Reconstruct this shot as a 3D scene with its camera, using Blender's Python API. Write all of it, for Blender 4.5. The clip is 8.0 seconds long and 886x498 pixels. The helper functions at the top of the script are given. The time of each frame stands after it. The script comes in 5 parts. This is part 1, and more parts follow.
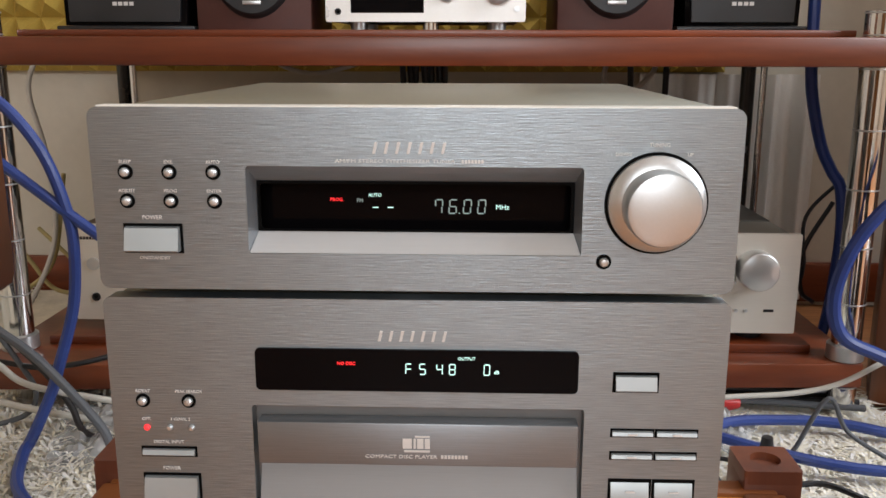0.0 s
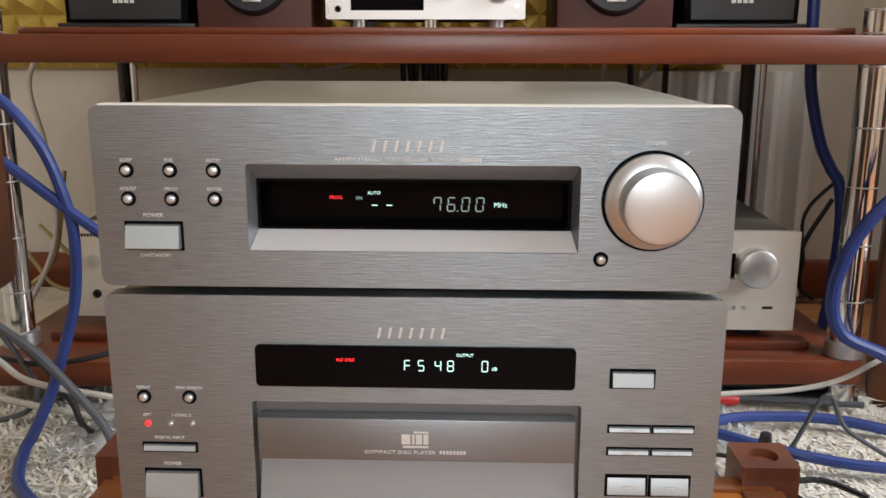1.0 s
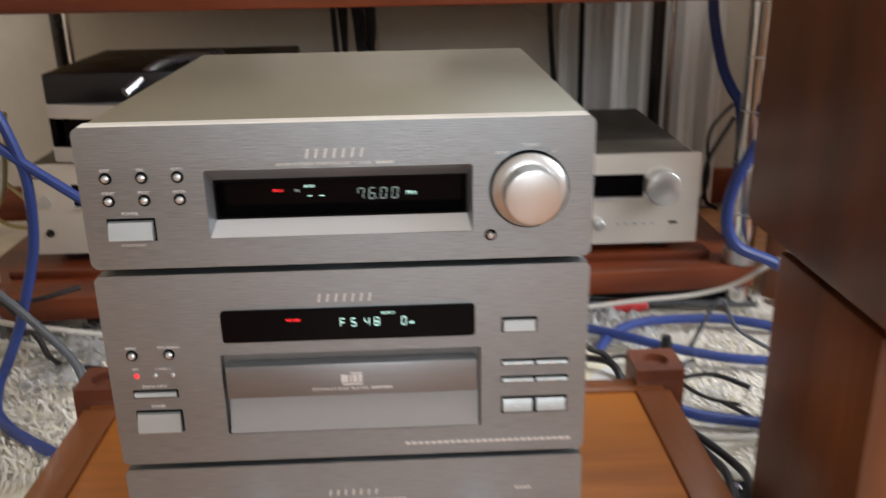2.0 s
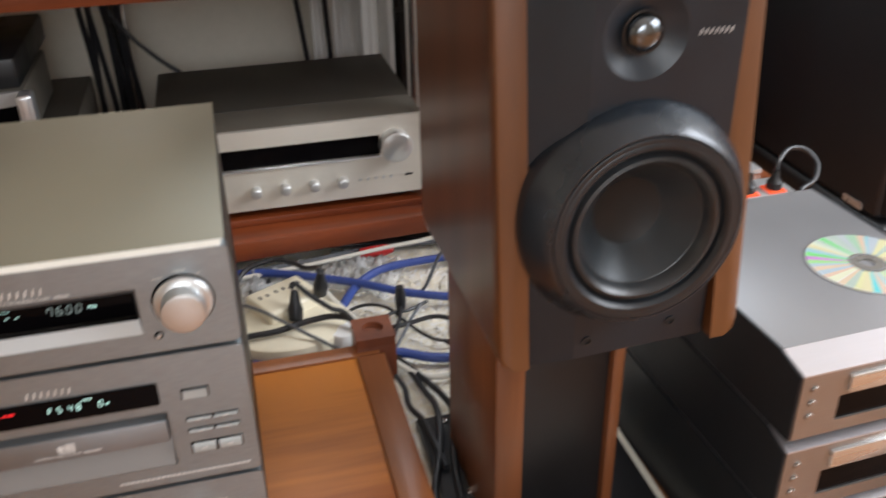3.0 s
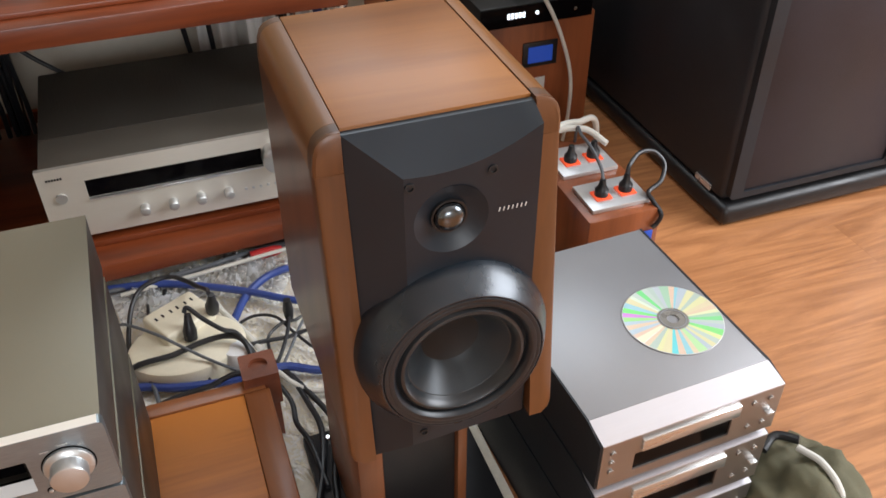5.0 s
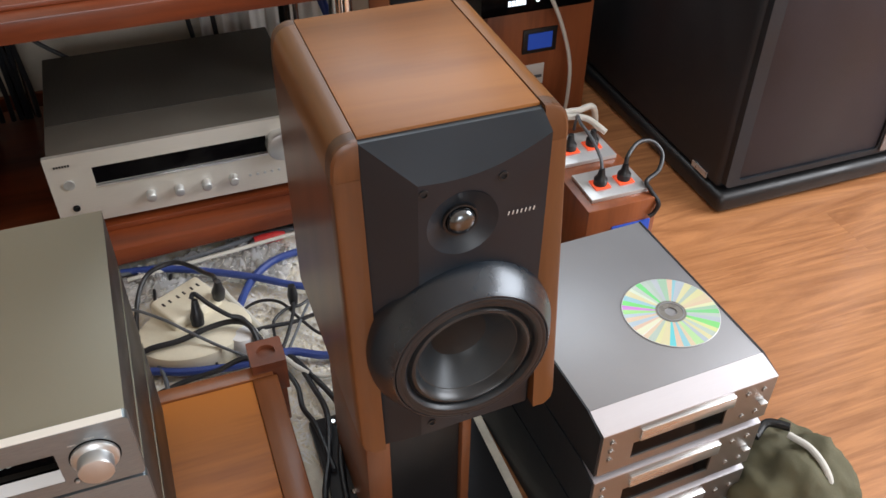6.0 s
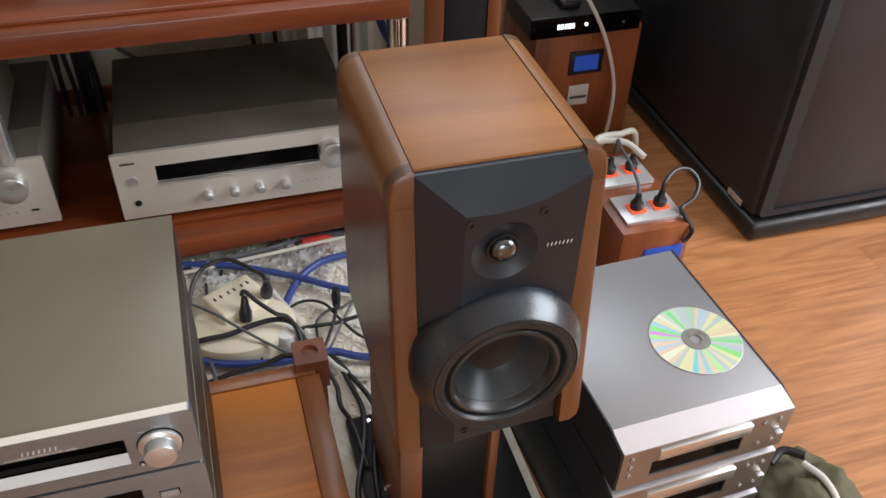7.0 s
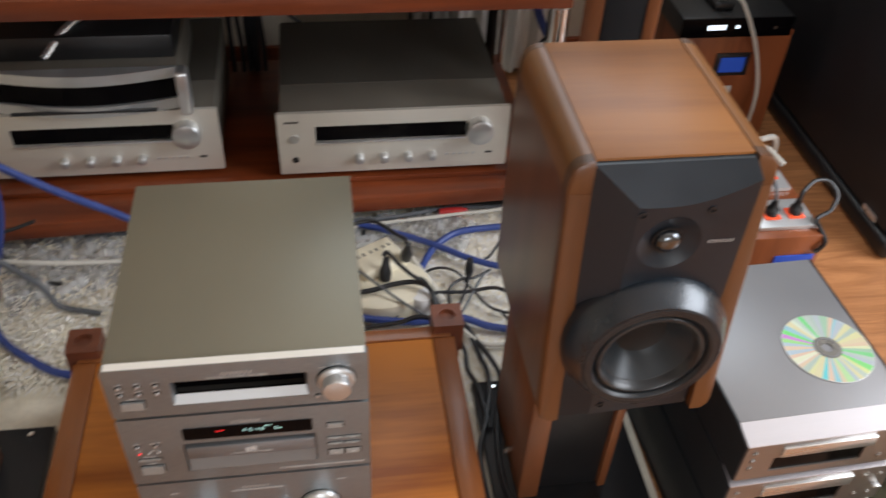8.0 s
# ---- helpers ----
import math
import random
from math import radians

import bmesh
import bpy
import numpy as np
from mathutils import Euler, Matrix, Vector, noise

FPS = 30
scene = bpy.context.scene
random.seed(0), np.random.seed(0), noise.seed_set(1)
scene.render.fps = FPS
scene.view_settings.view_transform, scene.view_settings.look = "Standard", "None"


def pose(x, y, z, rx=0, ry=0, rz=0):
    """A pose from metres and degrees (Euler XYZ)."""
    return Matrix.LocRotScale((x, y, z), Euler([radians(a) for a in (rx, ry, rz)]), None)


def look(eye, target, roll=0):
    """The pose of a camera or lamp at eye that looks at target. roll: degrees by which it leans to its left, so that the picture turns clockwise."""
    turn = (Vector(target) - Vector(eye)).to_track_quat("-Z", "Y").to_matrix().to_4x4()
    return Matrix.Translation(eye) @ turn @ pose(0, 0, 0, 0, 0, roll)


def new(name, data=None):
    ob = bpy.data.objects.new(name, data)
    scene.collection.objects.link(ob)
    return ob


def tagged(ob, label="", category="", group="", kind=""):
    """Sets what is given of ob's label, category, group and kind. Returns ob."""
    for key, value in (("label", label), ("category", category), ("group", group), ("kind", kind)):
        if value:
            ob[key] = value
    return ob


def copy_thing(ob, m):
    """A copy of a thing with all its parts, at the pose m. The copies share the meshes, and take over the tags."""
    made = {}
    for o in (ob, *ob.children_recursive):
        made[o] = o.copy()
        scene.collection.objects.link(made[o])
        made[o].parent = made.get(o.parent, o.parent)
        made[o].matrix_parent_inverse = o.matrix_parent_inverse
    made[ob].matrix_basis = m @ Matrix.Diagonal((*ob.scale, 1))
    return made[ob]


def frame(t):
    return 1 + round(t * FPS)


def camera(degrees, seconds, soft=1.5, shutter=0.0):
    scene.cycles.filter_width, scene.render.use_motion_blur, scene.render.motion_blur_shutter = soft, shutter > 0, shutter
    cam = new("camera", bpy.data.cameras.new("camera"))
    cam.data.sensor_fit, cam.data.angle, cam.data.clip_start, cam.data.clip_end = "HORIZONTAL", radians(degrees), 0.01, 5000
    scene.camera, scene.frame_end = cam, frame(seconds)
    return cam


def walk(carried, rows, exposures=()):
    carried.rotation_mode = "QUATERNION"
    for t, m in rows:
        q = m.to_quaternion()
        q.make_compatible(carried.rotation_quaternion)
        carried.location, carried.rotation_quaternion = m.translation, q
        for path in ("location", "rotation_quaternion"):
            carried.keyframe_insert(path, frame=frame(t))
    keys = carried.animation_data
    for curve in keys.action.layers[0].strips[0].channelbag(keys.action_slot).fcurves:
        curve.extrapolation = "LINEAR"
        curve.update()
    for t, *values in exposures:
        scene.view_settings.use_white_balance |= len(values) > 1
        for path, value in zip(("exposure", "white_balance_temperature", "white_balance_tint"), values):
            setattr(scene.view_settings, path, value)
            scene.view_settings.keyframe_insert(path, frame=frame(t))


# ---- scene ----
cam = camera(54.0, 8.0, 1.5, 0.5)
PATH = [
    (0, (0.024, -0.357, 0.493), (-0.039, 1.592, 0.046), 0.1),
    (0.5, (0.023, -0.357, 0.495), (-0.054, 1.589, 0.041), 0.1),
    (1, (0.025, -0.36, 0.494), (-0.039, 1.587, 0.04), 0.1),
    (1.2, (0.027, -0.365, 0.496), (-0.025, 1.584, 0.052), -0.2),
    (2.3, (0.056, -0.489, 0.608), (0.235, 1.321, -0.224), -0.9),
    (2.5, (0.088, -0.517, 0.649), (0.363, 1.235, -0.277), -0.7),
    (2.7, (0.121, -0.529, 0.691), (0.466, 1.19, -0.271), -1.1),
    (3, (0.151, -0.538, 0.751), (0.577, 1.158, -0.221), -1.2),
    (3.5, (0.195, -0.557, 0.814), (0.718, 1.125, -0.135), -0.7),
    (4, (0.213, -0.551, 0.865), (0.748, 1.128, -0.081), 0.2),
    (4.5, (0.237, -0.527, 0.913), (0.756, 1.084, -0.153), -1.2),
    (4.7, (0.238, -0.532, 0.963), (0.767, 1.013, -0.192), -1.0),
    (5.8, (0.221, -0.526, 1.043), (0.763, 0.906, -0.244), 0.4),
    (6, (0.218, -0.53, 1.049), (0.757, 0.903, -0.239), 0.5),
    (6.5, (0.211, -0.545, 1.074), (0.714, 0.902, -0.211), 1.0),
    (7, (0.196, -0.56, 1.111), (0.661, 0.894, -0.182), 2.0),
    (7.5, (0.172, -0.572, 1.139), (0.594, 0.887, -0.162), 3.0),
    (7.8, (0.125, -0.59, 1.155), (0.457, 0.874, -0.167), 3.7),
    (8, (0.101, -0.599, 1.156), (0.361, 0.864, -0.182), 3.3),
]
walk(cam, [(t, look(eye, target, roll)) for t, eye, target, roll in PATH],
     [(0.0, 0.20), (1.2, 0.20), (2.4, 0.22), (4.5, 0.2), (6.0, 0.05), (7.2, 0.03), (8.0, -0.06)])

# ---- light: a bright room with one large window behind and to the right ----
world = bpy.data.worlds.new("world")
scene.world = world
world.use_nodes = True
wn = world.node_tree.nodes
sky = wn.new("ShaderNodeTexSky")
sky.sky_type, sky.sun_disc = "NISHITA", False
sky.sun_elevation, sky.sun_rotation = radians(50), radians(150)
world.node_tree.links.new(sky.outputs[0], wn["Background"].inputs[0])
wn["Background"].inputs[1].default_value = 0.12


def window_lamp(name, place, target, width, height, watts, colour):
    data = bpy.data.lights.new(name, "AREA")
    data.shape, data.size, data.size_y, data.energy, data.color = "RECTANGLE", width, height, watts, colour
    ob = new(name, data)
    ob.matrix_world = look(place, target)
    return ob


window_lamp("window_light", (0.10, -2.93, 1.45), (0.1, 0.0, 0.6), 1.2, 0.9, 32, (0.95, 0.97, 1.0))
window_lamp("side_window_light", (2.93, -0.45, 1.75), (0.4, 0.2, 0.4), 1.9, 1.4, 100, (0.92, 0.95, 1.0))
window_lamp("rear_window_light", (0.85, 1.33, 1.80), (0.75, 0.0, 0.3), 1.0, 1.0, 11, (0.84, 0.93, 1.0))


# ---- materials ----
def nodes_of(m):
    m.use_nodes = True
    return m.node_tree.nodes, m.node_tree.links, m.node_tree.nodes["Principled BSDF"]


def surface(name, colour, rough=0.5, metal=0.0, var=0.12, scale=6.0, stretch=(1, 1, 1), bump=0.0, fine=220.0, rvar=0.08, piece=0.0, coat=0.0, spec=0.5, brushed=0.0):
    """A plain material with variation at two scales, in metres."""
    m = bpy.data.materials.new(name)
    n, l, b = nodes_of(m)
    tc, mp = n.new("ShaderNodeTexCoord"), n.new("ShaderNodeMapping")
    mp.inputs["Scale"].default_value = stretch
    l.new(tc.outputs["Object"], mp.inputs[0])
    big, small = n.new("ShaderNodeTexNoise"), n.new("ShaderNodeTexNoise")
    big.inputs["Scale"].default_value, big.inputs["Detail"].default_value = scale, 4
    small.inputs["Scale"].default_value, small.inputs["Detail"].default_value = fine, 3
    l.new(mp.outputs[0], big.inputs[0]), l.new(mp.outputs[0], small.inputs[0])
    add = n.new("ShaderNodeMath")
    add.operation = "MULTIPLY_ADD"
    add.inputs[1].default_value = 1.0 if brushed else 0.4
    l.new(small.outputs[0], add.inputs[0]), l.new(big.outputs[0], add.inputs[2])
    ramp = n.new("ShaderNodeMapRange")
    ramp.inputs[1].default_value, ramp.inputs[2].default_value = (0.75, 1.25) if brushed else (0.4, 1.0)
    ramp.inputs[3].default_value, ramp.inputs[4].default_value = 1 - var, 1 + var
    l.new(add.outputs[0], ramp.inputs[0])
    mix = n.new("ShaderNodeVectorMath")
    mix.operation = "SCALE"
    mix.inputs[0].default_value = colour
    l.new(ramp.outputs[0], mix.inputs["Scale"])
    out = mix.outputs[0]
    if piece:
        info, rr, sc = n.new("ShaderNodeObjectInfo"), n.new("ShaderNodeMapRange"), n.new("ShaderNodeVectorMath")
        rr.inputs[3].default_value, rr.inputs[4].default_value = 1 - piece, 1 + piece
        sc.operation = "SCALE"
        l.new(info.outputs["Random"], rr.inputs[0]), l.new(out, sc.inputs[0]), l.new(rr.outputs[0], sc.inputs["Scale"])
        out = sc.outputs[0]
    l.new(out, b.inputs["Base Color"])
    r2 = n.new("ShaderNodeMapRange")
    r2.inputs[1].default_value, r2.inputs[2].default_value = 0.3, 0.7
    r2.inputs[3].default_value, r2.inputs[4].default_value = max(0.03, rough - rvar), min(1, rough + rvar)
    l.new(big.outputs[0], r2.inputs[0]), l.new(r2.outputs[0], b.inputs["Roughness"])
    b.inputs["Metallic"].default_value = metal
    b.inputs["Coat Weight"].default_value, b.inputs["Coat Roughness"].default_value = coat, 0.15
    b.inputs["Specular IOR Level"].default_value = spec
    if brushed:
        tan = n.new("ShaderNodeTangent")
        tan.direction_type, tan.axis = "RADIAL", "Z"
        l.new(tan.outputs[0], b.inputs["Tangent"])
        b.inputs["Anisotropic"].default_value, b.inputs["Anisotropic Rotation"].default_value = brushed, 0.25
    if bump:
        bp = n.new("ShaderNodeBump")
        bp.inputs["Strength"].default_value, bp.inputs["Distance"].default_value = bump, 0.001
        l.new(small.outputs[0], bp.inputs["Height"]), l.new(bp.outputs[0], b.inputs["Normal"])
    return m


def timber(name, dark, light, rough=0.35, along=0, scale=14.0, coat=0.2, piece=0.0, knots=2.0, contrast=(0.35, 0.7), warp=0.35):
    """Wood with long grain along one axis."""
    m = bpy.data.materials.new(name)
    n, l, b = nodes_of(m)
    tc, mp = n.new("ShaderNodeTexCoord"), n.new("ShaderNodeMapping")
    stretch = [1.0, 1.0, 1.0]
    stretch[along] = 0.09
    mp.inputs["Scale"].default_value = stretch
    src = tc.outputs["Object"]
    if piece:
        info, ad = n.new("ShaderNodeObjectInfo"), n.new("ShaderNodeVectorMath")
        sc = n.new("ShaderNodeMath")
        sc.operation = "MULTIPLY"
        sc.inputs[1].default_value = 37.0
        l.new(info.outputs["Random"], sc.inputs[0])
        l.new(src, ad.inputs[0]), l.new(sc.outputs[0], ad.inputs[1])
        src = ad.outputs[0]
    l.new(src, mp.inputs[0])
    bend = n.new("ShaderNodeTexNoise")
    bend.inputs["Scale"].default_value, bend.inputs["Detail"].default_value = knots, 2
    l.new(mp.outputs[0], bend.inputs[0])
    mad = n.new("ShaderNodeVectorMath")
    mad.operation = "MULTIPLY_ADD"
    mad.inputs[1].default_value = (warp, warp, warp)
    l.new(bend.outputs["Color"], mad.inputs[0]), l.new(mp.outputs[0], mad.inputs[2])
    grain, pores = n.new("ShaderNodeTexNoise"), n.new("ShaderNodeTexNoise")
    grain.inputs["Scale"].default_value, grain.inputs["Detail"].default_value = scale, 6
    grain.inputs["Roughness"].default_value = 0.6
    pores.inputs["Scale"].default_value, pores.inputs["Detail"].default_value = scale * 14, 2
    l.new(mad.outputs[0], grain.inputs[0]), l.new(mp.outputs[0], pores.inputs[0])
    add = n.new("ShaderNodeMath")
    add.operation = "MULTIPLY_ADD"
    add.inputs[1].default_value = 0.12
    l.new(pores.outputs[0], add.inputs[0]), l.new(grain.outputs[0], add.inputs[2])
    cr = n.new("ShaderNodeValToRGB")
    cr.color_ramp.elements[0].position, cr.color_ramp.elements[1].position = contrast
    cr.color_ramp.elements[0].color, cr.color_ramp.elements[1].color = (*dark, 1), (*light, 1)
    l.new(add.outputs[0], cr.inputs[0])
    out = cr.outputs[0]
    if piece:
        rr, s2 = n.new("ShaderNodeMapRange"), n.new("ShaderNodeVectorMath")
        rr.inputs[3].default_value, rr.inputs[4].default_value = 1 - piece, 1 + piece
        s2.operation = "SCALE"
        l.new(info.outputs["Random"], rr.inputs[0]), l.new(out, s2.inputs[0]), l.new(rr.outputs[0], s2.inputs["Scale"])
        out = s2.outputs[0]
    l.new(out, b.inputs["Base Color"])
    b.inputs["Roughness"].default_value = rough
    b.inputs["Coat Weight"].default_value, b.inputs["Coat Roughness"].default_value = coat, 0.2
    bp = n.new("ShaderNodeBump")
    bp.inputs["Strength"].default_value, bp.inputs["Distance"].default_value = 0.15, 0.0006
    l.new(add.outputs[0], bp.inputs["Height"]), l.new(bp.outputs[0], b.inputs["Normal"])
    return m


def glow(name, colour, power):
    m = bpy.data.materials.new(name)
    n, l, b = nodes_of(m)
    b.inputs["Base Color"].default_value = (*colour, 1)
    b.inputs["Emission Color"].default_value = (*colour, 1)
    b.inputs["Emission Strength"].default_value = power
    return m


BRUSHED = surface("brushed_aluminium", (0.268, 0.304, 0.324), 0.33, 0.85, 0.20, 7, (0.030, 1, 1), 0.20, 2500, 0.06, brushed=0.7)
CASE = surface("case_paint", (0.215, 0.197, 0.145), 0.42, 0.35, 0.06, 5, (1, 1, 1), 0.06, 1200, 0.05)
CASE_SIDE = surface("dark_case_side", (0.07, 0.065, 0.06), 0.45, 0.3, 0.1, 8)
SATIN = surface("satin_silver", (0.62, 0.64, 0.645), 0.36, 0.85, 0.05, 30, (1, 1, 1), 0.03, 700, 0.05)
KEYTOP = surface("silver_key", (0.38, 0.41, 0.415), 0.42, 0.78, 0.05, 30)
# Paler than the rest of the frame, to carry the ceiling's reflection.
FRAME_LIP = surface("frame_slope_reflection", (0.60, 0.62, 0.63), 0.44, 0.5, 0.04, 20, (0.05, 1, 1), 0.05, 700, 0.04)
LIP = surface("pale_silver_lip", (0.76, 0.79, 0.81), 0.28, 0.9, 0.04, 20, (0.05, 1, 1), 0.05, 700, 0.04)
TRAY = surface("tray_aluminium", (0.24, 0.256, 0.27), 0.36, 0.65, 0.08, 7, (0.016, 1, 1), 0.1, 3200, 0.05, brushed=0.7)
TRAY_LIP = surface("tray_lip_satin", (0.215, 0.210, 0.205), 0.50, 0.45, 0.05, 7, (0.03, 1, 1), 0.05, 1800, 0.04)
BLACK = surface("black_plastic", (0.012, 0.012, 0.013), 0.42, 0, 0.2, 20, fine=500, bump=0.08)
GLASS = surface("display_glass", (0.003, 0.0025, 0.003), 0.07, 0, 0.1, 10, rvar=0.02, spec=0.06)
GAP = surface("deep_black_gap", (0.003, 0.003, 0.003), 0.7, 0, 0.1, 20, spec=0.05)
# Pale cream stands in for the light that the upward edge reflects.
EDGE_GLEAM = surface("painted_edge_gleam", (0.92, 0.90, 0.84), 0.30, 0.35, 0.04, 20, (0.05, 1, 1), 0.03, 900, 0.04)
PRINT = surface("white_print", (0.62, 0.61, 0.59), 0.5, 0, 0.03, 50)
TEAL = glow("display_green_white", (0.62, 1.0, 0.93), 0.75)
DIM = glow("display_dim", (0.45, 0.62, 0.62), 0.09)
RED = glow("display_red", (1.0, 0.03, 0.035), 0.95)
BLUE = glow("blue_display_glow", (0.015, 0.065, 0.40), 0.32)
ORANGE = glow("orange_socket_glow", (0.85, 0.10, 0.03), 0.35)
WHITEGLOW = glow("white_display_glow", (0.8, 0.9, 1.0), 2.0)
RACK = timber("cherry_stain", (0.070, 0.0135, 0.0050), (0.23, 0.050, 0.0130), 0.36, 0, 12, 0.12)
RACK_Y = timber("cherry_stain_end", (0.13, 0.034, 0.012), (0.29, 0.085, 0.030), 0.35, 2, 14, 0.2)
DECKWOOD = timber("amber_panel", (0.27, 0.070, 0.008), (0.58, 0.195, 0.028), 0.48, 0, 8, 0.04, contrast=(0.38, 0.60))
BORDER = timber("brown_border", (0.20, 0.060, 0.016), (0.34, 0.115, 0.032), 0.38, 1, 10, 0.2)
BLOCK = timber("block_wood", (0.12, 0.032, 0.014), (0.22, 0.065, 0.028), 0.45, 2, 12, 0.1)
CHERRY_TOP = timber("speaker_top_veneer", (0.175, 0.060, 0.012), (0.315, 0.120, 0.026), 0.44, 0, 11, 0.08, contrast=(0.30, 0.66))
# Cheek tones carry the light: pale for the lit top, darkest for unlit side.
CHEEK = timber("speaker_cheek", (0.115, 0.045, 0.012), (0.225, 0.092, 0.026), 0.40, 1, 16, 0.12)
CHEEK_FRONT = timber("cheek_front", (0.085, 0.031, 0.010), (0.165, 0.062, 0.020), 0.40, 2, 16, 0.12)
CHEEK_V = timber("speaker_side_shade_tone", (0.072, 0.025, 0.010), (0.140, 0.049, 0.019), 0.34, 2, 18, 0.16)
ENDGRAIN = timber("cheek_end", (0.060, 0.030, 0.016), (0.125, 0.060, 0.030), 0.5, 0, 30, 0.1)
STANDWOOD = timber("stand_veneer", (0.13, 0.045, 0.017), (0.25, 0.088, 0.032), 0.42, 2, 14, 0.08)
FLOORWOOD = timber("laminate", (0.25, 0.095, 0.035), (0.52, 0.232, 0.094), 0.36, 0, 74, 0.2, piece=0.05, knots=5.0, contrast=(0.28, 0.70), warp=0.22)
BAFFLE = surface("baffle_paint", (0.0100, 0.0155, 0.0225), 0.40, 0, 0.12, 12, fine=900, bump=0.05, spec=0.46)
RING = surface("woofer_ring_paint", (0.018, 0.026, 0.036), 0.30, 0.3, 0.1, 12, spec=1.0)
ROLL = surface("surround_roll", (0.012, 0.015, 0.018), 0.34, 0, 0.15, 20, spec=0.7)
RUBBER = surface("rubber_surround", (0.008, 0.0115, 0.0155), 0.40, 0, 0.15, 20, spec=0.6)
CAP = surface("dust_cap", (0.006, 0.007, 0.008), 0.55, 0, 0.15, 20, fine=500, bump=0.06)
CONE = surface("grey_cone", (0.029, 0.035, 0.040), 0.36, 0.2, 0.15, 15, fine=500, bump=0.06)
METALCONE = surface("tweeter_dome", (0.17, 0.185, 0.20), 0.24, 1.0, 0.1, 60)
CHROME = surface("chrome", (0.78, 0.78, 0.77), 0.12, 1.0, 0.04, 20, rvar=0.04)
DARKCHROME = surface("dark_tube", (0.05, 0.048, 0.045), 0.22, 0.7, 0.1, 20)
CHAMPAGNE = surface("champagne_aluminium", (0.74, 0.71, 0.64), 0.40, 0.55, 0.05, 12, (0.05, 1, 1), 0.1, 700, 0.05)
VENT_DARK = surface("dark_vented_steel", (0.070, 0.063, 0.052), 0.6, 0.3, 0.15, 10, (1, 0.1, 1), 0.4, 260)
VENT = surface("vented_steel", (0.15, 0.136, 0.112), 0.5, 0.3, 0.12, 10, fine=400, bump=0.15)
WHITEUNIT = surface("white_silver_face", (0.78, 0.76, 0.72), 0.35, 0.3, 0.04, 20)
MD_TOP = surface("grey_metal_top", (0.31, 0.31, 0.32), 0.42, 0.5, 0.05, 5, (1, 1, 1), 0.05, 900, 0.05)
MD_FACE = surface("mini_deck_face", (0.37, 0.345, 0.325), 0.32, 0.85, 0.07, 10, (0.04, 1, 1), 0.2, 800, 0.06)
MD_BEVEL = surface("mini_deck_bevel", (0.64, 0.62, 0.65), 0.34, 0.7, 0.05, 10, (0.04, 1, 1), 0.15, 800, 0.05)
WALLPAINT = surface("wall_paint", (0.67, 0.62, 0.525), 0.8, 0, 0.08, 2.0, fine=60, bump=0.2)
CEILPAINT = surface("ceiling_paint", (0.78, 0.77, 0.74), 0.85, 0, 0.04, 2)
FOAM = surface("yellow_foam", (0.50, 0.35, 0.07), 0.95, 0, 0.2, 9, fine=300, bump=0.5)
CLOTH = surface("curtain_cloth", (0.76, 0.74, 0.70), 0.9, 0, 0.07, 6, fine=500, bump=0.3)
RUG = surface("rug_backing", (0.82, 0.77, 0.65), 0.95, 0, 0.22, 12, fine=130, bump=0.8)
WHITEPLASTIC = surface("white_plastic", (0.84, 0.84, 0.83), 0.35, 0, 0.04, 14)
CREAM = surface("cream_plastic", (0.80, 0.735, 0.57), 0.4, 0, 0.07, 14)
CABLE_BLUE = surface("blue_cable_jacket", (0.030, 0.060, 0.245), 0.38, 0, 0.15, 25, fine=600, bump=0.1)
CABLE_BLACK = surface("black_cable_jacket", (0.014, 0.014, 0.016), 0.4, 0, 0.2, 25)
CABLE_WHITE = surface("white_cable_jacket", (0.62, 0.60, 0.54), 0.45, 0, 0.08, 25)
CABLE_GREY = surface("grey_cable_jacket", (0.105, 0.113, 0.125), 0.45, 0, 0.12, 25)
CABLE_YELLOW = surface("yellowed_cable_jacket", (0.46, 0.38, 0.16), 0.5, 0, 0.12, 25)
REDPLASTIC = surface("red_plastic", (0.55, 0.035, 0.035), 0.35, 0, 0.1, 30)
BIGBLACK = surface("black_vinyl_cabinet", (0.014, 0.017, 0.022), 0.5, 0, 0.3, 7, fine=350, bump=0.25, spec=0.45)
# Broad cloudy tone variation stands in for the room's reflection on the grille.
GRILLE = surface("grille_cloth_reflections", (0.031, 0.027, 0.033), 0.42, 0, 0.55, 4, fine=900, bump=0.2, spec=0.3, rvar=0.15)
OLIVE = surface("olive_canvas", (0.115, 0.105, 0.060), 0.85, 0, 0.2, 12, fine=700, bump=0.5)
WEBBING = surface("white_webbing", (0.62, 0.60, 0.55), 0.8, 0, 0.08, 40)
PLATE = surface("black_steel_plate", (0.018, 0.018, 0.020), 0.42, 0.3, 0.2, 12, fine=400, bump=0.1)
STEELPLATE = surface("socket_plate", (0.66, 0.66, 0.66), 0.35, 0.6, 0.06, 20)
HUB = surface("disc_hub_plastic", (0.24, 0.225, 0.20), 0.3, 0.2, 0.1, 40)
PURPLEBROWN = surface("dark_speaker_vinyl", (0.075, 0.028, 0.022), 0.4, 0, 0.15, 9)


